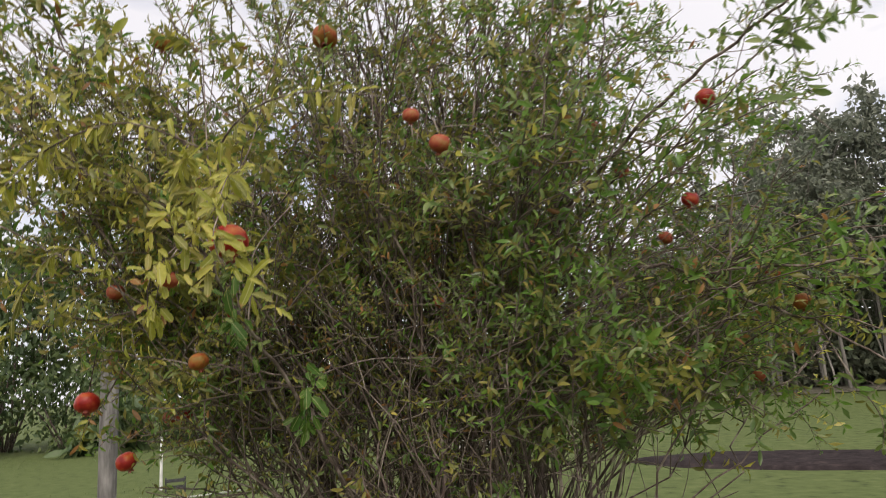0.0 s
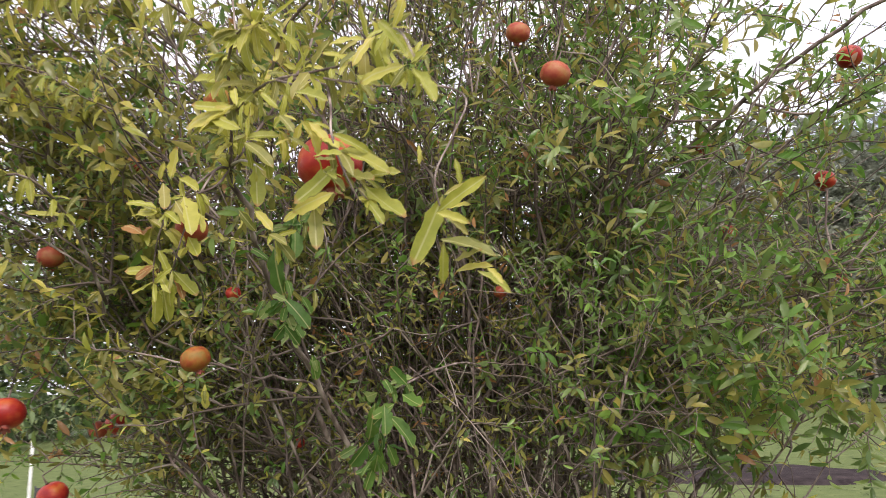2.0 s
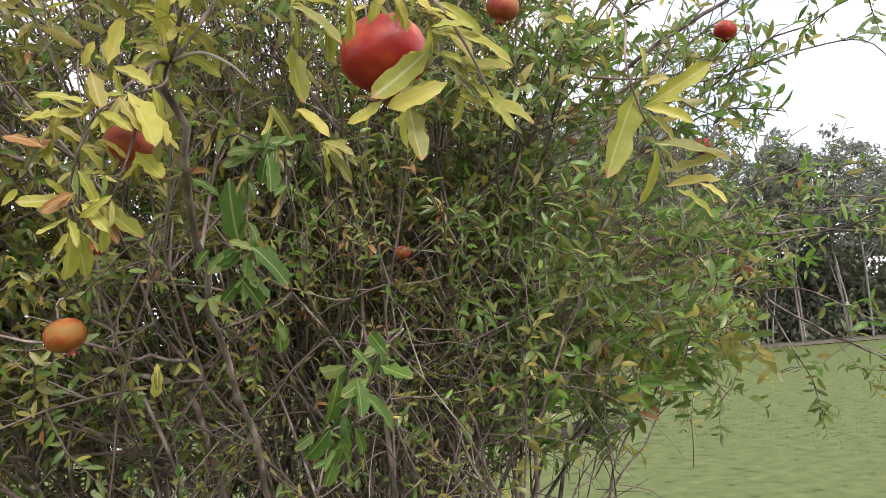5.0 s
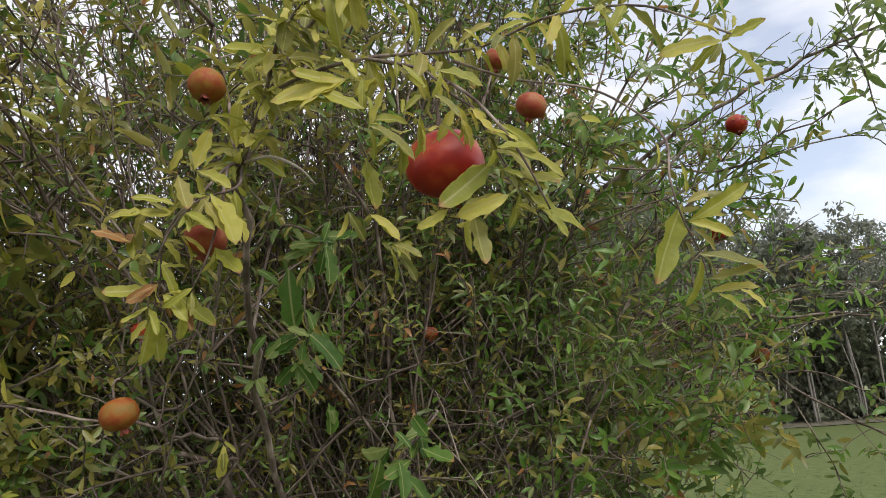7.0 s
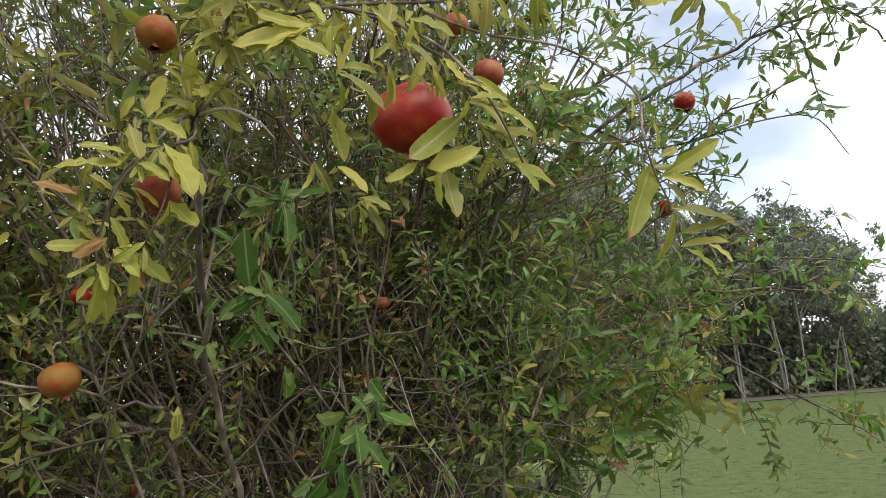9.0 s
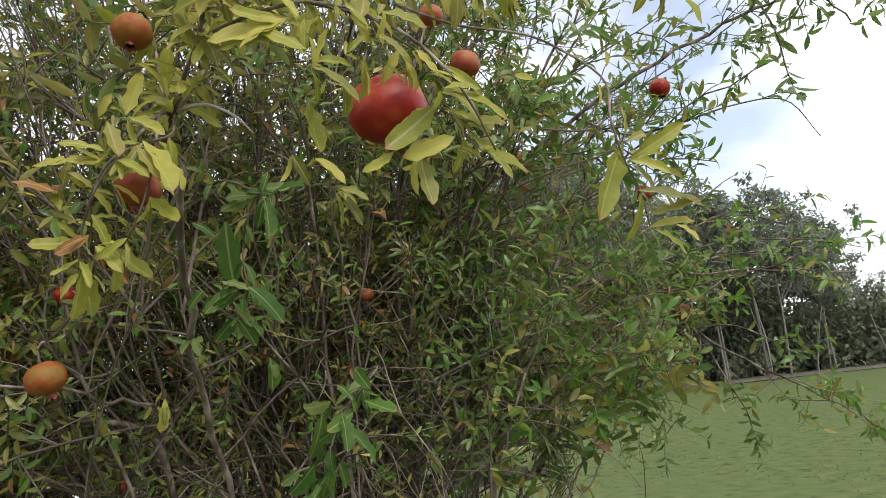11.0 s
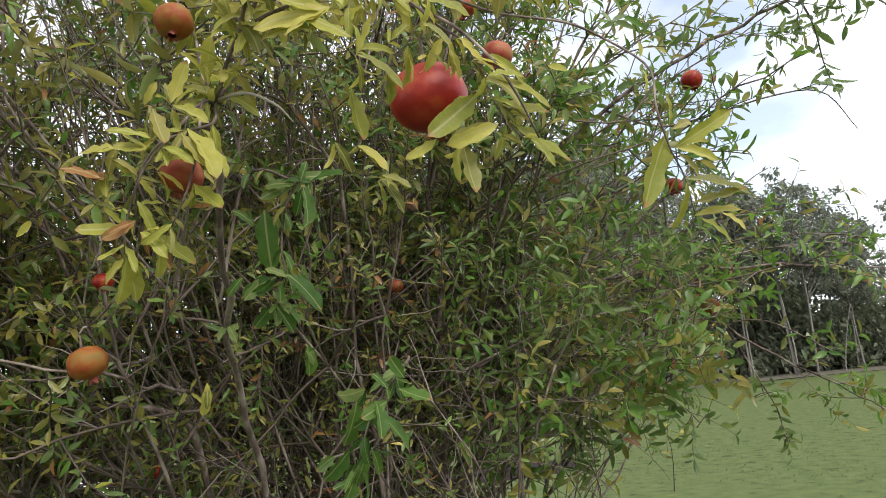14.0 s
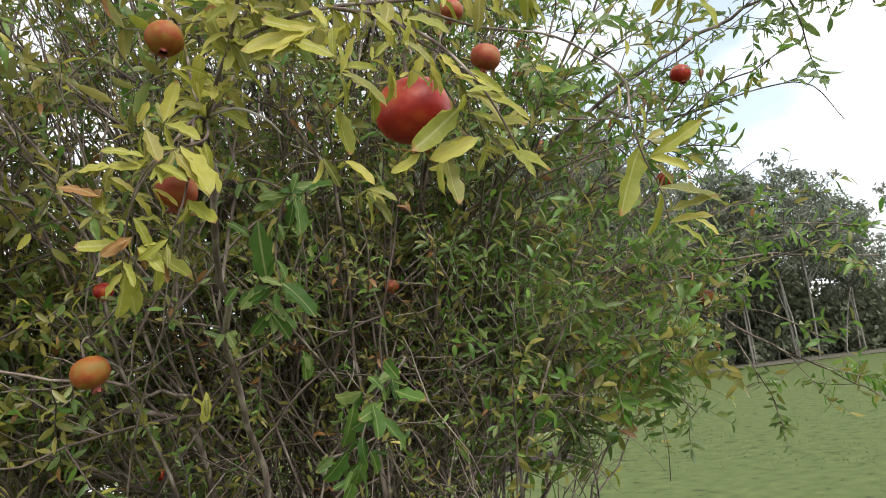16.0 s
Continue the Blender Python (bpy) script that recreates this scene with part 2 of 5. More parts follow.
class Pile:
    """Verts and faces of many small bits that end up in one mesh."""

    def __init__(self):
        self.v, self.f, self.n = [], [], 0

    def add(self, v, f):
        self.v.append(np.asarray(v, float))
        self.f.extend([[i + self.n for i in face] for face in f])
        self.n += len(v)

    def tube(self, pts, radii, sides=5, cap=True):
        v, f = tube(pts, radii, sides, cap)
        self.add(v, f)

    def mesh(self, name, mat, smooth=True):
        return mesh_of(name, np.concatenate(self.v), self.f, mat, smooth)


def tube(pts, radii, sides=5, cap=True):
    pts = np.asarray(pts, float)
    n = len(pts)
    radii = np.broadcast_to(radii, n)
    tan = unit(np.gradient(pts, axis=0))
    ref = np.array([0.31, 0.17, 0.93]) if abs(tan[:, 2]).mean() < 0.8 else np.array([0.93, 0.31, 0.17])
    a = unit(np.cross(tan, ref))
    b = np.cross(tan, a)
    ang = np.linspace(0, 2 * np.pi, sides, endpoint=False)
    ring = a[:, None] * np.cos(ang)[None, :, None] + b[:, None] * np.sin(ang)[None, :, None]
    v = (pts[:, None] + ring * radii[:, None, None]).reshape(-1, 3)
    f = []
    for i in range(n - 1):
        for k in range(sides):
            k2 = (k + 1) % sides
            f.append([i * sides + k, i * sides + k2, (i + 1) * sides + k2, (i + 1) * sides + k])
    if cap:
        f.append(list(range(sides))[::-1])
        f.append([(n - 1) * sides + k for k in range(sides)])
    return v, f


def spline(ctrl, n):
    """A smooth line of n points through the control points."""
    c = np.asarray(ctrl, float)
    c = np.vstack([2 * c[0] - c[1], c, 2 * c[-1] - c[-2]])
    out = []
    for u in np.linspace(0, len(c) - 3 - 1e-6, n):
        i = int(u)
        t = u - i
        p0, p1, p2, p3 = c[i:i + 4]
        out.append(0.5 * (2 * p1 + (p2 - p0) * t + (2 * p0 - 5 * p1 + 4 * p2 - p3) * t * t + (3 * p1 - p0 - 3 * p2 + p3) * t ** 3))
    return np.array(out)


# A leaf blade: along +y, folded a little along its rib; x is its width, z its face.
ST = np.array([0.0, 0.22, 0.52, 0.82, 1.0])
HW = np.array([0.0, 0.78, 1.0, 0.60, 0.0])
_v = [(0, 0, 0)]
for s, h in zip(ST[1:4], HW[1:4]):
    _v += [(-h, s, 1), (0, s, 0), (h, s, 1)]
_v.append((0, 1, 0))
LEAF_V = np.array(_v, float)
LEAF_F = [[0, 2, 1], [0, 3, 2]]
for k in range(2):
    o = 1 + 3 * k
    LEAF_F += [[o, o + 1, o + 4, o + 3], [o + 1, o + 2, o + 5, o + 4]]
LEAF_F += [[7, 8, 10], [8, 9, 10]]
SMALL_V = np.array([(0, 0, 0), (-1, 0.45, 1), (0, 0.45, 0), (1, 0.45, 1), (0, 1, 0)], float)
SMALL_F = [[0, 2, 1], [0, 3, 2], [1, 2, 4], [2, 3, 4]]


def leaf_mesh(name, pos, along, face, length, width, curl, mat, small=False, fold=0.35, wave=0.0):
    """Many blades in one mesh. along: the way each points; face: about where its upper side looks; curl: droop of its tip."""
    T, F = (SMALL_V, SMALL_F) if small else (LEAF_V, LEAF_F)
    y = unit(along)
    x = unit(np.cross(y, face))
    z = np.cross(x, y)
    length, width, curl = (np.broadcast_to(q, len(pos)).astype(float) for q in (length, width, curl))
    lx = T[None, :, 0] * width[:, None] * 0.5
    s = T[None, :, 1] * np.ones((len(pos), 1))
    bend = curl[:, None] * s
    # the blade bends along an arc
    safe = np.where(np.abs(bend) < 1e-3, 1e-3, bend)
    ly = length[:, None] * s * np.sin(safe) / safe
    lz = -length[:, None] * s * (1 - np.cos(safe)) / safe + np.abs(lx) * fold * T[None, :, 2]
    if wave:
        lz = lz + wave * length[:, None] * np.sin(9 * s + 7 * lx / width[:, None] + np.arange(len(pos))[:, None])* T[None, :, 2]
    v = pos[:, None] + lx[..., None] * x[:, None] + ly[..., None] * y[:, None] + lz[..., None] * z[:, None]
    nv = len(T)
    tri = np.array([f for f in F if len(f) == 3])
    quad = [f for f in F if len(f) == 4]
    off = (np.arange(len(pos)) * nv)[:, None, None]
    faces = (off + tri[None]).reshape(-1, 3).tolist()
    if quad:
        faces += (off + np.array(quad)[None]).reshape(-1, 4).tolist()
    return mesh_of(name, v.reshape(-1, 3), faces, mat)


def thing(name, label, category, group="", at=(0, 0, 0), kind=""):
    ob = new(name)
    ob.location = at
    ob.empty_display_size = 0.1
    return tagged(ob, label, category, group, kind)


# ---- ground ----
def ground():
    """One sheet with gentle swells, finer near the bush, out to the horizon."""
    ring = np.concatenate([[0.0], np.geomspace(1.0, 1500.0, 60)])
    ang = np.linspace(0, 2 * np.pi, 97)[:-1]
    v = [(0, 3, 0)]
    for r in ring[1:]:
        for a in ang:
            x, y = r * math.sin(a), 3 + r * math.cos(a)
            z = 0.05 * noise.noise((x * 0.15, y * 0.15, 0)) * min(1, r / 6) if r < 120 else 0.0
            v.append((x, y, z))
    m = len(ang)
    f = [[0, 1 + (k + 1) % m, 1 + k] for k in range(m)]
    for i in range(len(ring) - 2):
        for k in range(m):
            a, b = 1 + i * m + k, 1 + i * m + (k + 1) % m
            f.append([a, b, b + m, a + m])
    ob = new("ground", mesh_of("ground", v, f, M_LAWN))
    return tagged(ob, "mown green lawn, patchy and uneven, running to the trees", "lawn", kind="structure")


lawn = ground()


def grass():
    """Short blades on the stretch of lawn that lies open beside the bush."""
    n = 50000
    a = rng.uniform(-1.25, 0.75, n)
    r = 4.0 + 24.0 * rng.uniform(0, 1, n) ** 1.5
    pos = np.stack([r * -np.sin(a), r * np.cos(a) + 0.5, np.zeros(n) - 0.01], 1)
    keep = np.array([noise.noise((p[0] * 1.1, p[1] * 1.1, 3)) > -0.25 + 0.5 * rng.uniform(-1, 1) for p in pos])
    pos = pos[keep]
    n = len(pos)
    d = unit(np.stack([rng.normal(0, 1.2, n), rng.normal(0, 1.2, n), np.ones(n) * 0.7], 1))
    face = unit(rng.normal(0, 1, (n, 3)) * (1, 1, 0.2))
    me = leaf_mesh("grass", pos, d, face, rng.uniform(0.018, 0.045, n), rng.uniform(0.006, 0.014, n), rng.uniform(0.2, 0.9, n), M_BLADE, small=True)
    return tagged(new("grass", me), "short mown grass blades in tufts on the lawn", "grass", kind="stuff")


grass()


def litter_strip():
    """Bare leaf litter along the foot of the wood."""
    v, f, n = [], [], 60
    for k in range(n):
        h = 6 + 82 * k / (n - 1)
        d = float(np.interp(h, (10, 22, 38, 45, 55, 82), (37, 37, 39, 43, 47, 56)))
        for q, e in ((-1.7 + 1.0 * noise.noise((k * 0.35, 0, 5)), 0.035), (-0.3, 0.06), (16, 0.06)):
            v.append(((d + q) * math.sin(radians(h)), (d + q) * math.cos(radians(h)), e))
    for k in range(n - 1):
        for j in range(2):
            a = 3 * k + j
            f.append([a, a + 1, a + 4, a + 3])
    return tagged(new("litter_strip", mesh_of("litter_strip", v, f, M_LITTER)), "brown leaf litter along the foot of the trees", "leaf litter", kind="structure")


litter_strip()


def soil_bed(cx, cy, rx, ry, turn):
    """A low irregular mound of bare soil."""
    v, f, m = [(0, 0, 0.10)], [], 40
    for j, q in enumerate((0.35, 0.7, 0.92, 1.0)):
        for k in range(m):
            a = 2 * math.pi * k / m
            w = q * (1 + 0.16 * noise.noise((math.cos(a) * 2, math.sin(a) * 2, cx)))
            v.append((rx * w * math.cos(a), ry * w * math.sin(a), (0.10, 0.09, 0.05, -0.06)[j] + 0.02 * noise.noise((3 * w * math.cos(a), 3 * w * math.sin(a), j))))
    f += [[0, 1 + k, 1 + (k + 1) % m] for k in range(m)]
    for j in range(3):
        for k in range(m):
            a, b = 1 + j * m + k, 1 + j * m + (k + 1) % m
            f.append([a, a + m, b + m, b])
    ob = new("soil_bed", mesh_of("soil_bed", v, f, M_SOIL))
    ob.matrix_world = pose(cx, cy, 0, 0, 0, turn)
    return tagged(ob, "bare strip of dark purplish soil across the lawn", "soil bed", kind="structure")


soil_bed(4.2, 12.0, 2.7, 1.05, -20)

# ---- the pomegranate bush ----
BASE = np.array([0.05, 3.10, 0.0])
bush = thing("pomegranate_bush", "large multi-stemmed pomegranate bush, green leaves turning yellow, hung with fruit", "shrub", at=tuple(BASE))


def under_bush(name, me, label="", kind=""):
    ob = piece(name, me, bush, label, kind)
    ob.location = -BASE
    return ob


def reach(theta):
    """How far the crown spreads, by the compass angle from +x."""
    deg = (math.degrees(theta) + 90) % 360 - 90
    return float(np.interp(deg, (-90, -60, -40, -15, 20, 60, 90, 135, 180, 205, 220, 229, 238, 270), (0.95, 1.02, 1.10, 1.3, 1.45, 1.4, 1.3, 1.4, 1.5, 1.7, 1.7, 1.25, 0.98, 0.95)))


def bezier(a, b, c, d, n):
    t = np.linspace(0, 1, n)[:, None]
    return (1 - t) ** 3 * a + 3 * (1 - t) ** 2 * t * b + 3 * (1 - t) * t * t * c + t ** 3 * d


def wander(start, way, length, n, rise=0.0, wob=0.12):
    """A twig that grows from start along way, bending up (rise > 0) or down."""
    p, d, out = np.array(start, float), unit(way), [np.array(start, float)]
    step = length / (n - 1)
    for _ in range(n - 1):
        d = unit(d + rng.normal(0, wob, 3) + (0, 0, rise / (n - 1)))
        p = p + d * step
        out.append(p.copy())
    return np.array(out)


leaf_at = []  # position, the way, face, length, class, curl
twigs = Pile()


def yellowness(p):
    """Leaves have turned most on the side that reaches out to the west and south."""
    side = 1 / (1 + math.exp((p[0] + 0.72) / 0.10)) / (1 + math.exp((p[1] - 2.25) / 0.16))
    front = (1 if p[0] < 0.3 else 0.3) / (1 + math.exp((p[1] - 1.80) / 0.10))
    return min(1.0, max(0.0, max(side, front) * 0.9 + 0.22 * noise.noise(Vector(p) * 1.7)))


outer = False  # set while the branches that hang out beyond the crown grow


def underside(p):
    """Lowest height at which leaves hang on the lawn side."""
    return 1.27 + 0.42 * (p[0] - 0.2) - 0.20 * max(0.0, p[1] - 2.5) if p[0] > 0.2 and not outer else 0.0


CLASSES = ("green", "olive", "yellow", "fresh", "dry")


def leafy(line, spacing=0.022, size=1.0, bare=0.15, kind=None, droop=0.0, keep=1.0):
    """Pairs of leaves along a twig, up to its tip."""
    seg = np.linalg.norm(np.diff(line, axis=0), axis=1)
    total = seg.sum()
    cum = np.concatenate([[0], np.cumsum(seg)])
    nodes = max(2, int(total * (1 - bare) / spacing))
    s = np.repeat(np.linspace(total * bare, total, nodes), 2)
    n = len(s)
    s = np.clip(s + rng.normal(0, spacing * 0.25, n), 0, total - 1e-6)
    i = np.clip(np.searchsorted(cum, s, "right") - 1, 0, len(seg) - 1)
    t = ((s - cum[i]) / seg[i])[:, None]
    p = line[i] * (1 - t) + line[i + 1] * t
    d = unit(line[i + 1] - line[i])
    a = unit(np.cross(d, (0.2, 0.1, 1.0)))
    b = np.cross(d, a)
    y = yellowness(line[len(line) // 2])
    ang = rng.uniform(0, 6.28) + (np.arange(n) % 2) * math.pi + (np.arange(n) // 2) * 1.57 + rng.normal(0, 0.35, n)
    side = a * np.cos(ang)[:, None] + b * np.sin(ang)[:, None]
    way = unit(side * 0.85 + d * 0.65 + rng.normal(0, 0.22, (n, 3)) + (0, 0, 0.05 - droop - 0.4 * y))
    face = unit(d * 0.9 - side * 0.5 + (0, 0, 0.7) + rng.normal(0, 0.3, (n, 3)))
    u, w = rng.rand(n), rng.rand(n)
    fresh_here = 0.22 + 0.42 / (1 + math.exp(-(line[0][0] - 0.2) / 0.2)) + 0.6 * max(0.0, noise.noise(Vector(line[0]) * 2.3 + Vector((9, 0, 0))))
    dry_here = 0.985 - 0.26 * max(0.0, noise.noise(Vector(line[0]) * 3.1 + Vector((0, 7, 0))) - 0.28)
    c = np.where(u < y, np.where(w < 0.48, 2, np.where(w < 0.85, 1, 0)), np.where(u < y + (0.50 if line[0][0] < 0.15 else 0.28), 1, np.where(u > dry_here, 4, np.where(w < fresh_here, 3, 0))))
    if kind is not None:
        c = np.full(n, CLASSES.index(kind))
    big = 0.055 * size * (1.0 + 0.25 * y) * rng.uniform(0.6, 1.15, n)
    curl = rng.uniform(0.1, 0.9, n) + 0.5 * y
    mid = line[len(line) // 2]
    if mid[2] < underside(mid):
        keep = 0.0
    if -1.35 < mid[0] < -0.40 and mid[1] > 2.25 and 1.95 < mid[2] < 2.9:
        keep = keep * 0.82
    if -0.75 < mid[0] < 0.3 and mid[1] < 2.95 and mid[2] < 1.85:
        keep = keep * 0.80
        big = big * 0.78
    if mid[0] > 0.15:
        big, keep = big * 1.25, keep * 0.74
    elif mid[2] > 1.9:
        big, keep = big * 1.12, keep * 0.92
    if mid[0] > 0.35 and 1.6 < mid[2] < 2.3 and not outer:
        keep = keep * 0.55
    ok = rng.rand(n) < keep
    leaf_at.append((p[ok], way[ok], face[ok], big[ok], c[ok], curl[ok]))


def grow_twig(start, way, length, radius, level, size=1.0, kind=None, keep=1.0, rise=0.0):
    n = 5 if length < 0.25 else 7
    line = wander(start, way, length, n, rise, 0.13)
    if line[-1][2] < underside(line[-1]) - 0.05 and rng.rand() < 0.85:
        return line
    twigs.tube(line, np.linspace(radius, radius * 0.45, n), 4 if level < 2 else 3, cap=False)
    if level < 2:
        for _ in range(max(2, int(length / 0.085))):
            i = rng.randint(1, n - 1)
            d = unit(line[i + 1] - line[i])
            w = unit(d * 0.9 + rng.normal(0, 0.6, 3))
            grow_twig(line[i], w, length * rng.uniform(0.25, 0.5), radius * 0.6, level + 1, size, kind, keep, rise * 0.5)
    leafy(line, (0.026 if level < 2 else 0.0205) * (0.25 + 0.75 * size), size, 0.35 if level < 2 else 0.15, kind, keep=keep * (0.6 if level < 2 else 1.0))
    return line


def crown_keep(p):
    """How leafy the bush is at a place: bare inside and low down, thin at the top."""
    r = math.hypot(p[0] - BASE[0], p[1] - BASE[1])
    west = max(0.0, -(p[0] - BASE[0])) * 0.30
    low = 1 / (1 + math.exp((1.45 + 0.6 * west - p[2] - 0.50 * (r - 0.4)) / 0.15))
    core = min(1.0, 0.35 + r / 1.1)
    top = 1.0 if p[2] < 2.35 else max(0.82, 1 - (p[2] - 2.35) * 0.5)
    return low * core * top


stem_lines = []


def stem(th, lean, top, r0, sides, size=1.0, wob=0.03):
    """One stem of the bush, from the stool to the crown, with its side twigs."""
    R = reach(th) * lean
    out = np.array([math.cos(th), math.sin(th), 0])
    b0 = BASE + out * rng.uniform(0.05, 0.36) * (0.75 if out[0] > 0.3 else 1.0) + (0, 0, -0.05)
    tip = BASE + out * R + (0, 0, top)
    side = np.array([-out[1], out[0], 0]) * rng.normal(0, 0.25)
    line = bezier(b0, b0 + out * 0.12 * lean + (0, 0, 0.95 if out[0] > 0.3 else 0.55), BASE + out * R * rng.uniform(0.3, 0.55) + side + (0, 0, top * rng.uniform(0.58, 0.75)), tip, 16)
    bend = np.cumsum(rng.normal(0, wob, (13, 3)), axis=0)
    bend -= np.linspace(0, 1, 13)[:, None] * bend[-1]
    line[2:-1] += bend * (1, 1, 0.4) + rng.normal(0, wob * 0.3, (13, 3))
    stem_lines.append((line, np.linspace(r0, 0.0024, 16)))
    for _ in range(sides):
        j = rng.randint(4, 15)
        p = line[j]
        d = unit(line[j] - line[j - 1])
        w = unit(d * 0.55 + out * 0.45 * rng.uniform(-0.2, 1.2) + rng.normal(0, 0.6, 3))
        k = crown_keep(p)
        if k < 0.22 and rng.rand() < 0.85:
            continue
        grow_twig(p, w, rng.uniform(0.16, 0.48), 0.0034, 1, size, None, k, rise=rng.uniform(-0.5, 0.6))
    grow_twig(line[-1], unit(line[-1] - line[-2]), 0.28, 0.0024, 1, size, None, crown_keep(tip))


for i in range(60):
    ln = rng.uniform(0.10, 1.0) ** 0.8
    stem(2 * math.pi * (i * 0.381966) + rng.normal(0, 0.15), ln, 3.45 - 1.3 * ln ** 2.2 + rng.uniform(-0.4, 0.15), rng.uniform(0.005, 0.015) * (1.15 - 0.3 * ln), int(17 + 11 * ln), 0.68, 0.045)
# Upright ones that fill the top.
for i in range(22):
    ln = rng.uniform(0.25, 0.9)
    stem(2 * math.pi * (i * 0.381966 + 0.2), ln, rng.uniform(2.8, 3.5), rng.uniform(0.004, 0.009), 25, 0.70, 0.055)
# The tall west side.
for i in range(30):
    stem(radians(rng.uniform(135, 236)), rng.uniform(0.25, 0.72), rng.uniform(2.45, 3.4), rng.uniform(0.003, 0.008), 13, 0.70, 0.085)
# Towards the west and south-west it spreads widest and leans over.
for i in range(18):
    ln = rng.uniform(0.72, 1.05)
    stem(radians(rng.uniform(188, 228)), ln, rng.uniform(1.9, 2.65), rng.uniform(0.004, 0.009), 21, 0.66, 0.085)
# A low skirt towards the lawn.
for i in range(17):
    ln = rng.uniform(0.6, 1.1)
    stem(radians(rng.uniform(-100, 30)), ln, rng.uniform(1.45, 2.4), rng.uniform(0.004, 0.008), 18, 0.68, 0.06)
# Tall ones leaning out to the west.
for i in range(9):
    stem(radians(rng.uniform(165, 205)), rng.uniform(0.7, 0.95), rng.uniform(2.6, 3.2), rng.uniform(0.003, 0.006), 22, 0.75, 0.09)
# The far side, thick with leaves.
for i in range(20):
    stem(radians(rng.uniform(20, 170)), rng.uniform(0.35, 1.0), rng.uniform(2.1, 3.3), rng.uniform(0.005, 0.010), 22, 0.82, 0.06)
# Upright stems on the near face.
for i in range(18):
    stem(radians(rng.uniform(-125, -55)), rng.uniform(0.45, 0.85), rng.uniform(2.2, 2.9), rng.uniform(0.005, 0.0085), 9, 0.68, 0.075)
# High thin shoots on the far west side.
for i in range(15):
    stem(radians(rng.uniform(172, 202)), rng.uniform(0.95, 1.3), rng.uniform(2.8, 3.35), rng.uniform(0.003, 0.006), 30, 0.98, 0.09)
# Leafy twigs that arch out low on the lawn side.
for i in range(66):
    th, rr = (radians(rng.uniform(-12, 55)), rng.uniform(0.35, 0.8)) if i < 46 else (radians(rng.uniform(-25, 35)), rng.uniform(0.75, 1.0))
    o = np.array([math.cos(th), math.sin(th), 0])
    a0 = BASE + o * rr + (0, 0, rng.uniform(1.15, 2.25) if i < 46 else rng.uniform(1.45, 1.95))
    ln = rng.uniform(0.5, 0.85)
    line = wander(a0, o * 0.85 + (0, 0, rng.uniform(0.1, 0.55)) + rng.normal(0, 0.15, 3), ln, 12, -0.75, 0.06)
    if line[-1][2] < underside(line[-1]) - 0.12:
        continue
    stem_lines.append((line, np.linspace(0.0042, 0.0012, 12)))
    kind = ("green", "fresh", None, "olive", "fresh")[i % 5]
    for k in range(2, 12):
        for _ in range(2):
            grow_twig(line[k], unit(line[min(k + 1, 11)] - line[k - 1]) * 0.7 + rng.normal(0, 0.5, 3), rng.uniform(0.07, 0.20), 0.0016, 2, 0.78, kind if rng.rand() < 0.6 else None, 0.95, rise=-0.2)
for k in range(44):
    p = (rng.uniform(-0.15, 0.75), rng.uniform(2.42, 2.62), rng.uniform(1.10, 1.55)) if k < 20 else (rng.uniform(0.15, 0.80), rng.uniform(2.20, 2.45), rng.uniform(1.12, 1.72))
    for _ in range(3):
        grow_twig(p, rng.normal(0, 0.6, 3) + (0.1, -0.5, 0.1), rng.uniform(0.07, 0.18), 0.0016, 2, 0.82, ("olive", "green", "fresh", None)[rng.randint(4)], 1.0)
# Bright young growth on the front of the bush, and bunches of withered leaves.
for k in range(40):
    p = np.array((rng.uniform(0.05, 0.55), rng.uniform(2.12, 2.30), rng.uniform(1.52, 1.86)))
    for _ in range(3):
        grow_twig(p + rng.normal(0, 0.03, 3), rng.normal(0, 0.6, 3) + (0.2, -0.4, 0.2), rng.uniform(0.06, 0.14), 0.0014, 2, 0.70, ("fresh", "fresh", "green", "olive", "green")[rng.randint(5)], 0.9)
for x, y, z in ((0.28, 2.41, 1.80), (0.44, 2.47, 1.72), (0.63, 2.50, 1.66), (0.23, 2.47, 1.65), (0.47, 2.49, 1.55), (0.28, 2.50, 1.43), (0.02, 2.30, 1.60), (-0.20, 2.20, 1.80)):
    for _ in range(4):
        grow_twig((x + rng.normal(0, 0.05), y + 0.08 + rng.normal(0, 0.05), z + rng.normal(0, 0.05)), rng.normal(0, 0.6, 3) + (0.1, -0.4, 0.2), rng.uniform(0.07, 0.16), 0.0016, 2, 0.9, "fresh" if rng.rand() < 0.75 else "green", 1.0)
for x, y, z in ((-0.42, 2.55, 1.72), (-0.06, 2.50, 1.65), (0.10, 2.50, 1.81), (-0.12, 2.50, 1.80), (0.31, 2.50, 1.86), (0.55, 2.56, 1.59), (0.35, 2.57, 1.95), (-0.19, 2.49, 1.48), (0.75, 2.62, 1.50)):
    for _ in range(2):
        grow_twig((x, y + 0.02, z), rng.normal(0, 0.5, 3) + (0, -0.3, -0.3), 0.06, 0.0014, 2, 0.85, "dry", 0.9)
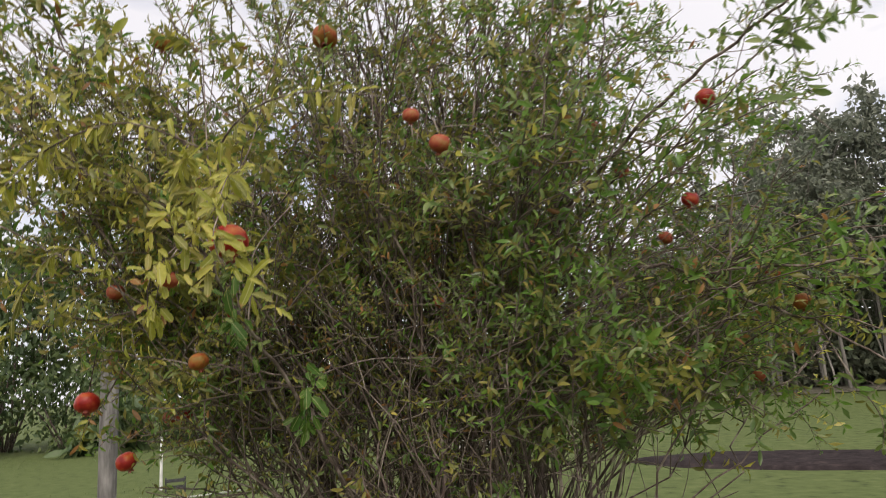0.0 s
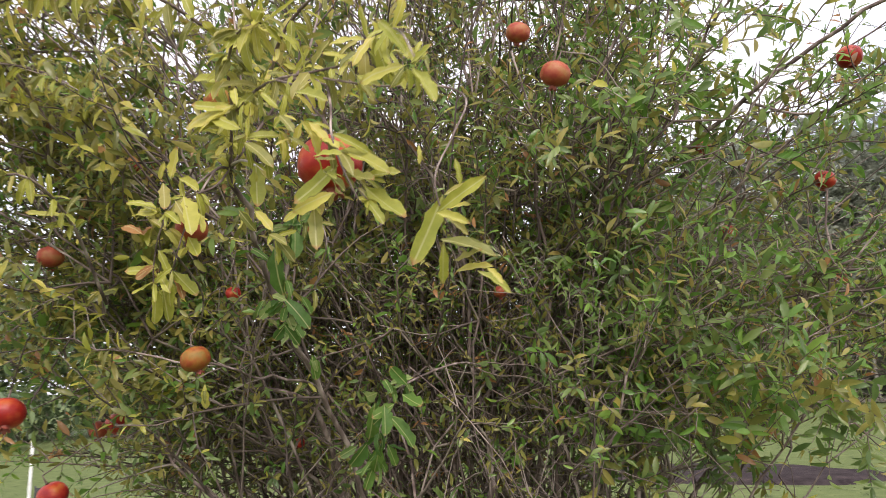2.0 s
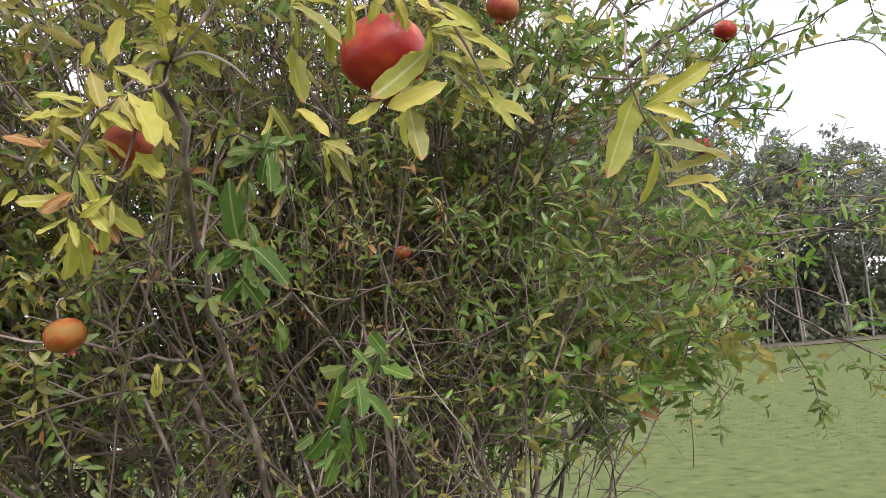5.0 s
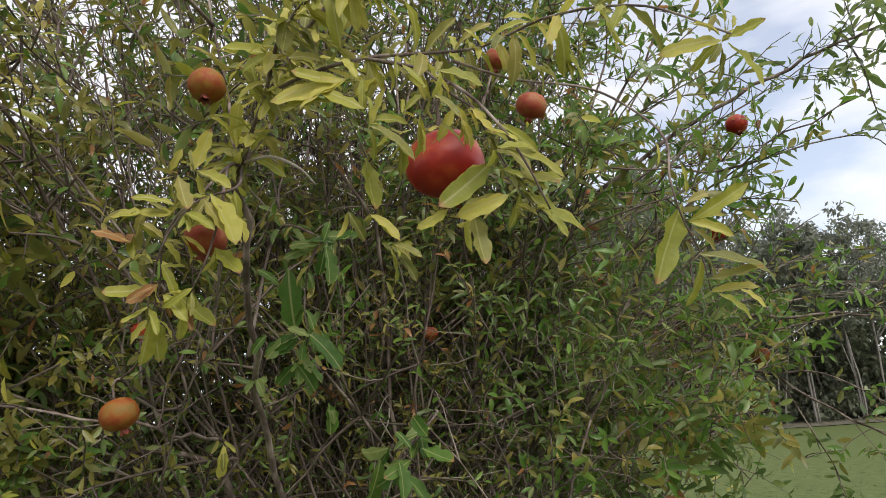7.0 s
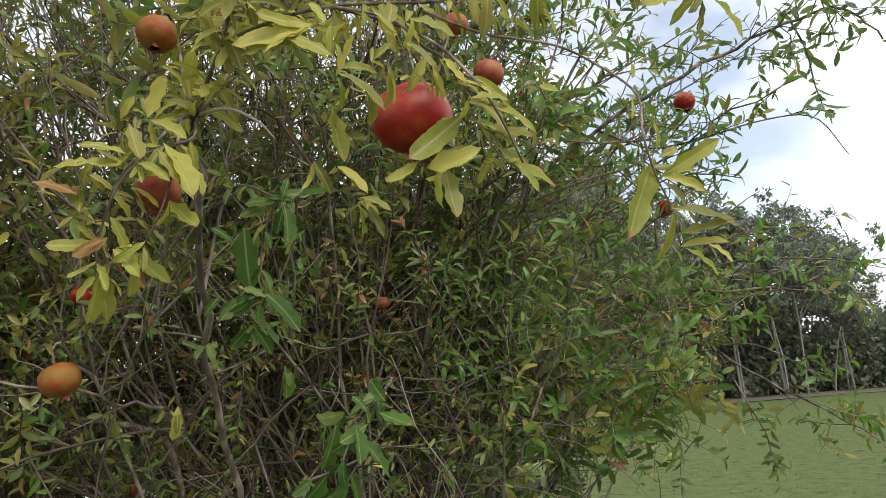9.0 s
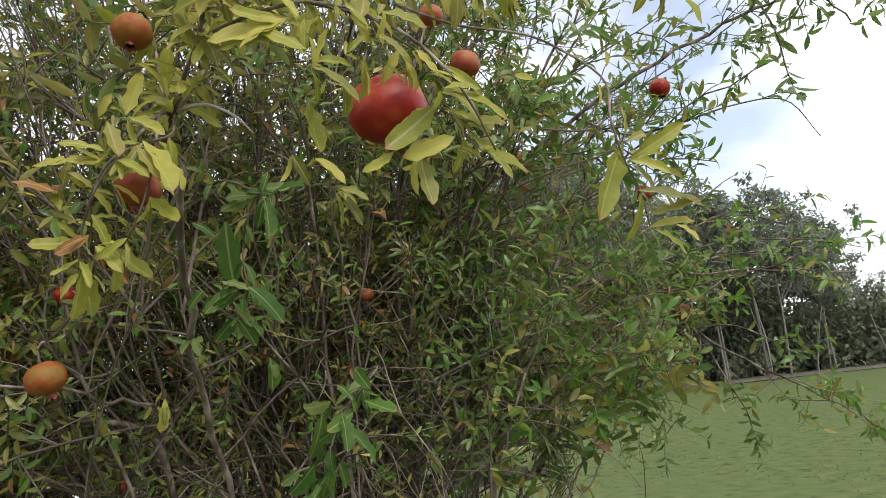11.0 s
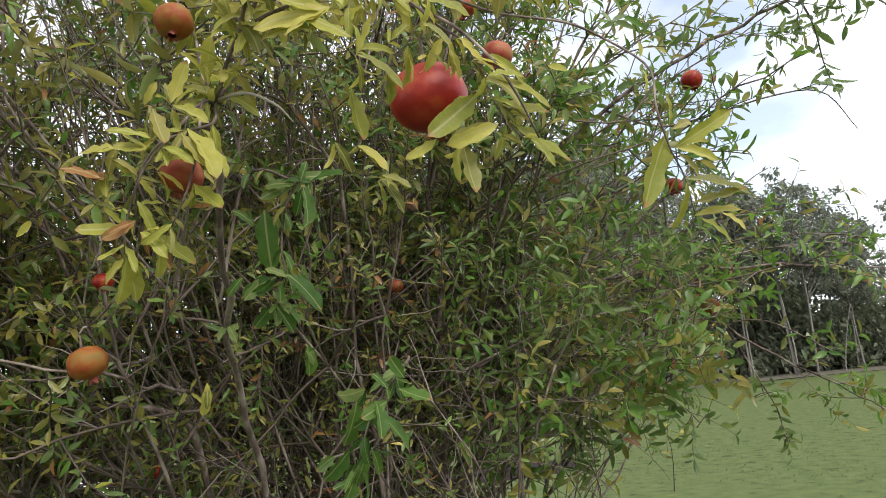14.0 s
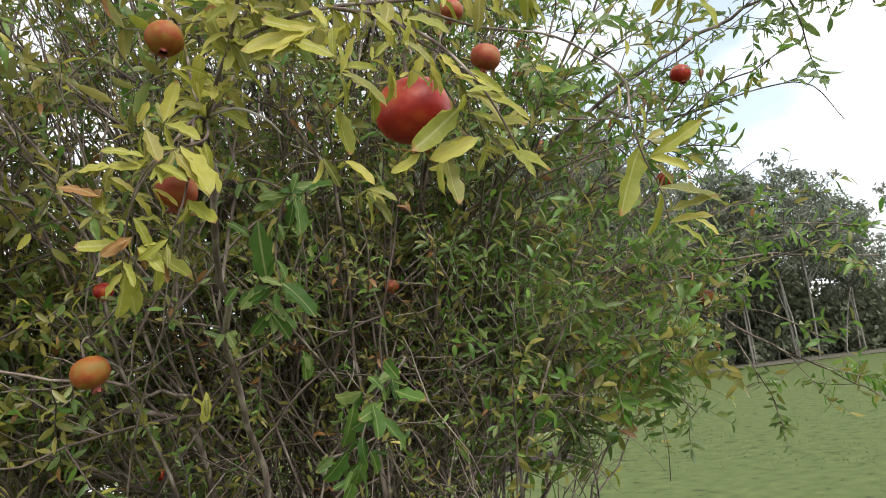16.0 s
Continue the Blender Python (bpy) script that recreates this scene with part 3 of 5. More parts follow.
# A fan of thin bare twigs that rises towards the lawn side.
for i in range(46):
    a0 = np.array((rng.uniform(-0.10, 0.35), rng.uniform(2.45, 2.85), rng.uniform(1.35, 1.85)))
    fan = wander(a0, (0.8, rng.uniform(-0.4, 0.1), rng.uniform(0.25, 0.75)), rng.uniform(0.45, 0.9), 11, 0.0, 0.09)
    stem_lines.append((fan, np.linspace(rng.uniform(0.0018, 0.0034), 0.0009, 11)))
    for _ in range(3):
        k = rng.randint(3, 10)
        grow_twig(fan[k], unit(fan[k + 1] - fan[k]) * 0.8 + rng.normal(0, 0.45, 3), rng.uniform(0.08, 0.22), 0.0014, 2, 0.7, None, 0.5)
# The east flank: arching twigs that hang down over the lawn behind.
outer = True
for i in range(46):
    th = radians(rng.uniform(-4, 48))
    o = np.array([math.cos(th), math.sin(th), 0])
    a0 = BASE + o * rng.uniform(0.55, 1.0) + (0, 0, rng.uniform(1.40, 2.0))
    line = wander(a0, o * 0.9 + (0, 0, rng.uniform(0.0, 0.4)) + rng.normal(0, 0.15, 3), rng.uniform(0.4, 0.75), 10, -0.9, 0.07)
    stem_lines.append((line, np.linspace(0.0036, 0.0011, 10)))
    for k in range(1, 10):
        for _ in range(2):
            grow_twig(line[k], unit(line[k] - line[k - 1]) * 0.6 + rng.normal(0, 0.5, 3), rng.uniform(0.07, 0.20), 0.0015, 2, 0.74, ("green", "olive", "fresh", "yellow")[rng.randint(4)] if rng.rand() < 0.5 else None, 0.8, rise=-0.3)
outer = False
# Small inner leaves on short spurs, deep among the stems.
for i in range(900):
    p = np.array((rng.uniform(-1.25, 0.45), rng.uniform(2.55, 3.8), rng.uniform(1.12, 1.95)))
    if p[2] > 1.38 or p[0] > -0.5:
        grow_twig(p, rng.normal(0, 0.6, 3) + (0, -0.2, 0.3), rng.uniform(0.08, 0.20), 0.0013, 2, 0.52, ("olive", "green", "fresh", "yellow", "fresh", "dry", None, None)[rng.randint(8)], 0.9)
# Dark leafless shoots that stand up through the west side.
for i in range(90):
    th, rr = radians(rng.uniform(120, 262)), rng.uniform(0.15, 1.0)
    a0 = BASE + np.array([math.cos(th), math.sin(th), 0]) * rr + (0, 0, rng.uniform(1.2, 1.9))
    line = wander(a0, (math.cos(th) * 0.3 * rr + rng.normal(0, 0.12), math.sin(th) * 0.3 * rr + rng.normal(0, 0.12), 1), rng.uniform(0.8, 1.5), 12, 0.0, 0.11)
    twigs.tube(line, np.linspace(rng.uniform(0.0022, 0.0042), 0.0009, 12), 4, cap=False)
    for k in (4, 6, 7, 9, 10):
        twigs.tube(wander(line[k], unit(line[k + 1] - line[k]) + rng.normal(0, 0.45, 3), rng.uniform(0.15, 0.35), 5, 0.2, 0.1), np.linspace(0.0016, 0.0007, 5), 3, cap=False)
# Thin bare whips between the stems.
for i in range(70):
    th, ln = rng.uniform(0, 6.28), rng.uniform(0.15, 0.8)
    out = np.array([math.cos(th), math.sin(th), 0])
    a0 = BASE + out * rng.uniform(0.1, 0.45) + (0, 0, rng.uniform(-0.05, 0.5))
    whip = wander(a0, out * ln * 0.5 + (rng.normal(0, 0.12), rng.normal(0, 0.12), 1), rng.uniform(1.2, 2.2), 14, 0.0, 0.17)
    span = math.hypot(whip[-1][0] - a0[0], whip[-1][1] - a0[1])
    whip[:, :2] = a0[:2] + (whip[:, :2] - a0[:2]) * min(1.0, 0.75 / span)
    r0 = rng.uniform(0.0016, 0.0045)
    stem_lines.append((whip, np.linspace(r0, 0.0012, 14)))
    for _ in range(5):
        k = rng.randint(4, 13)
        grow_twig(whip[k], rng.normal(0, 0.7, 3) + (0, 0, 0.4), rng.uniform(0.1, 0.35), 0.0018, 2, 0.6, None, 0.25)

# Branches that stand out from the crown, from their roots in it to their tips.
REACHING = {
    "front": ([(-0.06, 2.86, 0.4), (-0.30, 2.46, 1.2), (-0.43, 2.17, 1.61), (-0.46, 2.02, 1.72), (-0.49, 1.87, 1.87), (-0.50, 1.79, 1.93)], 0.0060, 0.0045),
    "over_front": ([(-0.50, 1.79, 1.93), (-0.48, 1.73, 1.99), (-0.44, 1.67, 2.00), (-0.39, 1.60, 1.99), (-0.34, 1.56, 1.98), (-0.28, 1.54, 1.985), (-0.25, 1.45, 1.97), (-0.22, 1.36, 1.93), (-0.203, 1.287, 1.863)], 0.0028, 0.0008),
    "gold_top": ([(-0.46, 1.84, 2.06), (-0.40, 1.72, 2.13), (-0.28, 1.62, 2.17), (-0.12, 1.54, 2.16), (0.04, 1.49, 2.11)], 0.0034, 0.0012),
    "gold_west": ([(-0.53, 1.92, 2.20), (-0.66, 1.78, 2.24), (-0.78, 1.72, 2.20), (-0.90, 1.68, 2.10), (-1.00, 1.68, 1.96)], 0.0034, 0.0012),
    "gold_mid": ([(-0.48, 1.73, 1.99), (-0.47, 1.66, 2.04), (-0.44, 1.60, 2.06), (-0.40, 1.56, 2.05)], 0.0028, 0.0012),
    "gold_low": ([(-0.82, 2.10, 1.76), (-0.83, 1.95, 1.90), (-0.86, 1.82, 1.94), (-0.98, 1.84, 1.86), (-1.08, 1.90, 1.74)], 0.0034, 0.0012),
    "gold_far": ([(-0.75, 2.30, 2.05), (-0.92, 2.12, 2.22), (-1.08, 2.04, 2.24), (-1.24, 2.02, 2.16), (-1.36, 2.04, 2.02)], 0.0036, 0.0012),
    "gold_over": ([(-0.39, 1.60, 1.99), (-0.33, 1.60, 1.985), (-0.309, 1.534, 1.93), (-0.30, 1.476, 1.867), (-0.286, 1.457, 1.822), (-0.267, 1.457, 1.781)], 0.0024, 0.0008),
    "hang_tip": ([(-0.317, 1.531, 1.959), (-0.248, 1.535, 1.949), (-0.176, 1.518, 1.940), (-0.146, 1.493, 1.912), (-0.166, 1.417, 1.842), (-0.187, 1.393, 1.791), (-0.182, 1.390, 1.754), (-0.170, 1.390, 1.727), (-0.161, 1.394, 1.694)], 0.0016, 0.0006),
    "hero_twig": ([(-0.39, 1.60, 1.99), (-0.36, 1.56, 1.965), (-0.343, 1.536, 1.945), (-0.326, 1.518, 1.914), (-0.311, 1.503, 1.894), (-0.299, 1.499, 1.867), (-0.289, 1.495, 1.834), (-0.274, 1.494, 1.809), (-0.259, 1.490, 1.791)], 0.0018, 0.0006),
    "west_twig": ([(-0.50, 1.79, 1.93), (-0.508, 1.743, 1.888), (-0.540, 1.718, 1.865), (-0.569, 1.729, 1.851), (-0.588, 1.746, 1.819), (-0.589, 1.752, 1.795), (-0.590, 1.758, 1.772), (-0.598, 1.769, 1.739)], 0.0018, 0.0007),
    "n_spray": ([(-0.50, 1.79, 1.93), (-0.517, 1.773, 1.923), (-0.55, 1.733, 1.871), (-0.583, 1.737, 1.825), (-0.599, 1.756, 1.774), (-0.601, 1.765, 1.739)], 0.0022, 0.0008),
    "n_drop": ([(-0.50, 1.79, 1.93), (-0.517, 1.773, 1.923), (-0.529, 1.712, 1.850), (-0.541, 1.70, 1.798), (-0.557, 1.716, 1.759)], 0.0022, 0.0008),
    "green_mid": ([(-0.47, 2.03, 1.72), (-0.433, 2.00, 1.90), (-0.389, 1.924, 1.884), (-0.362, 1.879, 1.824), (-0.384, 1.896, 1.748)], 0.0026, 0.0009),
    "arch_two": ([(0.20, 2.90, 1.60), (0.40, 2.60, 2.10), (0.55, 2.35, 2.45), (0.64, 2.18, 2.72)], 0.006, 0.002),
    "arch_three": ([(0.25, 2.80, 1.60), (0.50, 2.50, 1.95), (0.75, 2.22, 2.18), (0.92, 1.98, 2.28)], 0.005, 0.0015),
    "arch_four": ([(0.34, 2.82, 1.95), (0.62, 2.62, 2.20), (0.95, 2.45, 2.42), (1.25, 2.30, 2.62)], 0.005, 0.0015),
    "fork_up": ([(-0.50, 1.79, 1.93), (-0.51, 1.83, 1.99), (-0.51, 1.90, 2.08), (-0.53, 1.92, 2.20), (-0.56, 1.96, 2.42), (-0.60, 2.02, 2.6)], 0.0027, 0.0013),
    "fork_in": ([(-0.50, 1.79, 1.93), (-0.44, 1.82, 2.04), (-0.39, 1.86, 2.16), (-0.36, 1.92, 2.36), (-0.30, 1.96, 2.6)], 0.0031, 0.0013),
    "j_twig": ([(-0.58, 1.77, 1.80), (-0.59, 1.95, 1.76), (-0.62, 2.05, 1.72), (-0.647, 2.10, 1.70)], 0.002, 0.0012),
    "j_branch": ([(-0.10, 2.96, 1.30), (-0.22, 2.90, 1.50), (-0.40, 2.56, 1.57), (-0.53, 2.32, 1.61), (-0.62, 2.22, 1.63), (-0.75, 2.15, 1.66), (-0.95, 2.13, 1.70)], 0.005, 0.0015),
    "straight": ([(0.20, 2.95, 1.40), (0.45, 2.88, 1.66), (0.64, 2.82, 1.81), (0.83, 2.77, 1.86), (1.11, 2.57, 1.85), (1.34, 2.41, 1.82), (1.51, 2.28, 1.79)], 0.008, 0.0022),
    "arch": ([(0.18, 2.95, 1.50), (0.34, 2.82, 1.95), (0.46, 2.71, 2.14), (0.59, 2.52, 2.24), (0.77, 2.34, 2.37), (0.94, 2.18, 2.46), (1.03, 2.07, 2.49), (1.08, 1.96, 2.47), (1.17, 1.93, 2.39)], 0.009, 0.002),
    "sprig": ([(0.66, 2.45, 2.29), (0.77, 2.37, 2.22), (0.86, 2.27, 2.22), (0.97, 2.16, 2.24), (1.02, 2.05, 2.21), (1.10, 2.03, 2.11)], 0.004, 0.001),
    "sprig_tip": ([(1.03, 2.07, 2.49), (1.04, 2.05, 2.40), (1.05, 2.05, 2.30), (1.07, 2.05, 2.23)], 0.003, 0.001),
    "droop": ([(0.30, 2.95, 1.50), (0.58, 2.84, 1.86), (0.78, 2.78, 1.91), (0.99, 2.76, 1.79), (1.20, 2.69, 1.68), (1.39, 2.57, 1.52), (1.53, 2.47, 1.42), (1.65, 2.43, 1.33)], 0.008, 0.0015),
    "drop_down": ([(1.23, 2.67, 1.655), (1.29, 2.63, 1.48), (1.35, 2.63, 1.37), (1.36, 2.64, 1.27)], 0.003, 0.001),
    "drop_out": ([(1.20, 2.69, 1.68), (1.26, 2.54, 1.67), (1.43, 2.48, 1.57), (1.47, 2.47, 1.55)], 0.003, 0.001),
    "low_one": ([(0.16, 2.88, 1.2), (0.38, 2.66, 1.59), (0.49, 2.64, 1.43), (0.57, 2.61, 1.39), (0.68, 2.56, 1.35)], 0.005, 0.0015),
    "low_two": ([(0.25, 2.9, 1.4), (0.53, 2.67, 1.69), (0.81, 2.68, 1.55), (0.94, 2.64, 1.44), (1.00, 2.62, 1.38)], 0.005, 0.0015),
    "spray": ([(-0.05, 2.50, 1.62), (-0.133, 2.142, 1.625), (-0.222, 1.965, 1.595), (-0.258, 1.932, 1.568), (-0.276, 1.949, 1.534), (-0.289, 1.965, 1.488), (-0.295, 1.977, 1.449)], 0.0024, 0.0009),
    "mid": ([(-0.36, 1.92, 1.80), (-0.370, 1.84, 1.85), (-0.403, 1.794, 1.836), (-0.417, 1.808, 1.805), (-0.419, 1.831, 1.759), (-0.414, 1.836, 1.723), (-0.422, 1.858, 1.694)], 0.0022, 0.0008),
    "limb": ([(-0.15, 3.12, 0.05), (-0.42, 3.14, 0.75), (-0.62, 3.17, 1.18), (-0.69, 3.19, 1.31), (-0.774, 3.234, 1.465), (-0.85, 3.27, 1.56), (-0.92, 3.33, 1.66)], 0.040, 0.020),
    "pale_arch": ([(-0.35, 2.75, 1.05), (-0.44, 2.55, 1.42), (-0.487, 2.484, 1.545), (-0.60, 2.53, 1.585), (-0.708, 2.595, 1.576), (-0.85, 2.66, 1.55)], 0.009, 0.003),
    "limb_shoot": ([(-0.774, 3.234, 1.465), (-0.92, 3.22, 1.47), (-1.08, 3.22, 1.45), (-1.22, 3.22, 1.39)], 0.010, 0.004),
}
reach_line, reach_ob = {}, {}
for key, (ctrl, ra, rb) in REACHING.items():
    line = spline(ctrl, 4 * len(ctrl))
    if key in ("front", "j_branch", "straight", "arch", "droop", "low_one", "low_two", "limb", "arch_two", "arch_three", "arch_four"):
        line[1:-1] += rng.normal(0, 0.0055, (len(line) - 2, 3))
    reach_line[key] = line
    v, f = tube(line - BASE, np.linspace(ra, rb, len(line)), 7)
    reach_ob[key] = piece("branch", mesh_of("branch", v, f, M_BARK), bush)
DEAD = [
    [(-0.50, 1.79, 1.935), (-0.47, 1.75, 1.93), (-0.44, 1.73, 1.91), (-0.42, 1.73, 1.89)],
    [(-0.34, 2.62, 2.17), (-0.26, 2.55, 2.19), (-0.13, 2.57, 2.15), (-0.02, 2.60, 2.05), (0.09, 2.63, 1.95)],
    [(-0.06, 2.70, 1.70), (-0.10, 2.56, 1.62), (-0.13, 2.57, 1.55), (-0.14, 2.58, 1.46)],
    [(0.20, 2.60, 1.78), (0.23, 2.47, 1.72), (0.27, 2.47, 1.66), (0.31, 2.47, 1.55), (0.38, 2.47, 1.44)],
    [(0.20, 2.75, 1.66), (0.23, 2.65, 1.59), (0.24, 2.66, 1.51), (0.26, 2.66, 1.43), (0.30, 2.66, 1.39)],
    [(-0.55, 2.95, 1.46), (-0.70, 2.91, 1.50), (-0.82, 2.90, 1.51), (-0.95, 2.88, 1.51)]]

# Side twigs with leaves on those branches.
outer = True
for key, count, length, size, kind in (
        ("fork_up", 10, 0.14, 0.75, None), ("fork_in", 12, 0.16, 0.75, None),
        ("j_branch", 12, 0.14, 0.7, None), ("straight", 12, 0.13, 0.8, None), ("arch", 30, 0.15, 0.68, "green"), ("arch_two", 13, 0.15, 0.7, None), ("arch_three", 14, 0.13, 0.7, None), ("arch_four", 14, 0.15, 0.7, "green"),
        ("sprig", 10, 0.09, 0.8, "green"), ("droop", 20, 0.16, 0.75, None), ("drop_down", 7, 0.07, 0.8, "green"),
        ("drop_out", 6, 0.08, 0.8, None), ("low_one", 12, 0.13, 0.85, "green"), ("low_two", 14, 0.14, 0.85, "green"), ("limb_shoot", 9, 0.2, 0.9, None)):
    line = reach_line[key]
    for _ in range(count):
        i = rng.randint(len(line) // 4, len(line) - 1)
        d = unit(line[i + 1] - line[i])
        w = unit(d * 0.6 + rng.normal(0, 0.6, 3))
        grow_twig(line[i], w, length * rng.uniform(0.6, 1.5), 0.0018, 2 if length < 0.15 else 1, size, kind, 0.9, rise=-0.2)
leafy(reach_line["sprig_tip"], 0.02, 0.95, 0.3, "green")

for line, radii in stem_lines:
    v, f = tube(line - BASE, radii, 7)
    piece("stem", mesh_of("stem", v, f, M_BARK), bush)
under_bush("twiggery", twigs.mesh("twiggery", M_TWIG), "fine brown twigs", "stuff")
for ctrl in DEAD:
    v, f = tube(spline(ctrl, 14) - BASE, np.linspace(0.0026, 0.0010, 14), 5)
    piece("dead_twig", mesh_of("dead_twig", v, f, M_PALE_TWIG), bush, "pale dead curved twig")

for i in range(40):
    a0 = np.array((rng.uniform(-0.15, 0.45), rng.uniform(2.22, 2.60), rng.uniform(1.15, 1.65)))
    bare = wander(a0, (0.8, rng.uniform(-0.4, 0.3), rng.uniform(-0.6, 0.5)), rng.uniform(0.15, 0.34), 12, rng.uniform(-1.0, 0.4), 0.14)
    v, f = tube(bare - BASE, np.linspace(0.0014, 0.0006, 12), 4)
    piece("dead_twig", mesh_of("dead_twig", v, f, M_TWIG), bush, "thin leafless grey-brown twig")

LP, LW, LF, LN, LC, LU = (np.concatenate(q) for q in zip(*leaf_at))
for k, c in enumerate(CLASSES):
    pick = LC == k
    for near in (True, False):
        q = pick & ((LP[:, 1] < 2.72) == near)
        if q.any():
            me = leaf_mesh(c + "_foliage", LP[q], LW[q], LF[q], LN[q], LN[q] * rng.uniform(0.22, 0.36, q.sum()), LU[q], KIND[c], small=not near, wave=0.012)
            under_bush("foliage", me, c + " lance-shaped leaves", "stuff")

# Single leaves that hang out in front, each a blade of its own: place, length, tilt, turn, colour.
def leaf_blade(mat, curl, seed, broad=1.0):
    """A single blade of length 1: wavy edges, a folded rib, a slight twist, bent along its length."""
    r2 = np.random.RandomState(40 + seed)
    w, twist, ph = broad * r2.uniform(0.18, 0.25), r2.normal(0, 0.45), r2.uniform(0, 6.28, 2)
    side = r2.normal(0, 0.13)
    rows, cols = 11, (-1.0, -0.55, 0.0, 0.55, 1.0)
    v, f = [], []
    for i in range(rows):
        s = i / (rows - 1)
        half = 0.5 * w * max(0.04, min(1.0, s / 0.30) ** 0.8 * min(1.0, (1 - s) / 0.20) ** 0.62)
        a = curl * s
        y = s * (math.sin(a) / a if abs(a) > 1e-3 else 1)
        z = -s * ((1 - math.cos(a)) / a if abs(a) > 1e-3 else 0)
        for c in cols:
            edge = 1 + 0.13 * math.sin(19 * s + ph[int(c > 0)]) * abs(c)
            x = c * half * edge
            lift = 0.42 * abs(x) + 0.022 * math.sin(17 * s + ph[int(c > 0)] * 2 + 2 * c) * abs(c)
            t = twist * (s - 0.3)
            v.append((x * math.cos(t) - lift * math.sin(t) + side * s * (1 - s), y, z + x * math.sin(t) + lift * math.cos(t)))
    n = len(cols)
    for i in range(rows - 1):
        for k in range(n - 1):
            f.append([i * n + k, i * n + k + 1, (i + 1) * n + k + 1, (i + 1) * n + k])
    return mesh_of("leaf", v, f, mat)


BLADES = {c: [leaf_blade(HERO[c], cu, s, 1.3 if c in ("fresh", "green") else 1.0) for s, cu in enumerate((0.25, 0.6, 0.9, 1.2, -0.35, 0.75, 1.05, 0.45))] for c in KIND}


def single_leaf(p, way, face, length, c, holder, shapes=(0, 1, 2, 3, 4, 5, 6, 7), wide=1.0):
    y = Vector(way).normalized()
    x = y.cross(Vector(face)).normalized()
    m = Matrix((x, y, x.cross(y))).transposed().to_4x4()
    ob = piece("leaf", BLADES[c][shapes[rng.randint(len(shapes))]], holder)
    ob.matrix_basis = Matrix.Translation(Vector(p) - Vector(BASE)) @ m @ Matrix.Diagonal((length * wide, length, length, 1))


def cluster(key, a, b, count, length, colours, drop=0.7, per=4):
    """Tufts of leaves on a stretch of a branch, spreading from the node and drooping."""
    line = reach_line[key]
    nodes = max(1, count // per)
    for k in range(nodes):
        g = (len(line) - 1) * min(1.0, max(0.0, a + (b - a) * (k + rng.uniform(-0.3, 0.3)) / max(1, nodes - 1)))
        i = min(int(g), len(line) - 2)
        p = line[i] + (line[i + 1] - line[i]) * (g - i)
        d = unit(line[i + 1] - line[i])
        u = unit(np.cross(d, (0.3, 0.2, 1.0)))
        w = np.cross(d, u)
        a0 = rng.uniform(0, 6.28)
        for q in range(per):
            an = a0 + 6.28 * q / per + rng.normal(0, 0.3)
            way = unit((u * math.cos(an) + w * math.sin(an)) * rng.uniform(0.6, 1.0) + d * rng.uniform(0.1, 0.7) + (0, 0, -drop * rng.uniform(0.4, 1.3)))
            size = length * rng.uniform(0.6, 1.2)
            mid = p + way * size * 0.6
            if (mid[1] < 1.60 and math.hypot(mid[0] + 0.327, mid[2] - 1.852) < 0.046) or (mid[1] < 1.77 and math.hypot(mid[0] + 0.545, mid[2] - 1.822) < 0.020):
                continue
            single_leaf(p + d * rng.normal(0, 0.006), way, unit((0, -0.5, 0.8) + rng.normal(0, 0.4, 3)), size, colours[rng.randint(len(colours))], reach_ob[key])


# Base of each blade, and the way to its tip.
HANG = [(-0.150, 1.423, 1.783, -0.029, 0.020, -0.065), (-0.132, 1.439, 1.795, -0.000, -0.014, 0.027), (-0.149, 1.418, 1.783, 0.032, -0.002, 0.015), (-0.155, 1.412, 1.763, 0.039, -0.037, 0.023), (-0.144, 1.420, 1.768, 0.017, -0.018, 0.002), (-0.158, 1.409, 1.762, 0.028, -0.018, -0.014), (-0.148, 1.416, 1.759, 0.021, -0.002, -0.018), (-0.153, 1.407, 1.733, 0.047, -0.034, -0.014), (-0.129, 1.432, 1.739, 0.031, 0.009, -0.013), (-0.151, 1.409, 1.729, -0.001, 0.014, -0.041), (-0.142, 1.415, 1.712, 0.030, -0.030, -0.001), (-0.139, 1.418, 1.701, 0.029, -0.025, 0.003), (-0.117, 1.432, 1.703, 0.032, -0.006, -0.021), (-0.109, 1.416, 1.705, 0.014, -0.013, -0.016), (-0.174, 1.416, 1.838, 0.003, -0.003, -0.019)]
HANG = [(-0.180, 1.391, 1.770, -0.027, 0.018, -0.061), (-0.162, 1.407, 1.781, -0.001, -0.013, 0.025), (-0.179, 1.387, 1.769, 0.030, -0.001, 0.014), (-0.186, 1.380, 1.750, 0.036, -0.035, 0.021), (-0.174, 1.388, 1.755, 0.016, -0.017, 0.001), (-0.188, 1.378, 1.749, 0.026, -0.017, -0.013), (-0.179, 1.385, 1.747, 0.020, -0.002, -0.017), (-0.184, 1.376, 1.722, 0.043, -0.032, -0.014), (-0.160, 1.401, 1.729, 0.030, 0.009, -0.012), (-0.182, 1.377, 1.719, -0.000, 0.013, -0.038), (-0.173, 1.384, 1.703, 0.027, -0.029, -0.001), (-0.170, 1.386, 1.693, 0.027, -0.024, 0.003), (-0.149, 1.401, 1.695, 0.030, -0.005, -0.019), (-0.142, 1.384, 1.696, 0.013, -0.012, -0.015), (-0.203, 1.385, 1.820, 0.002, -0.003, -0.018)]
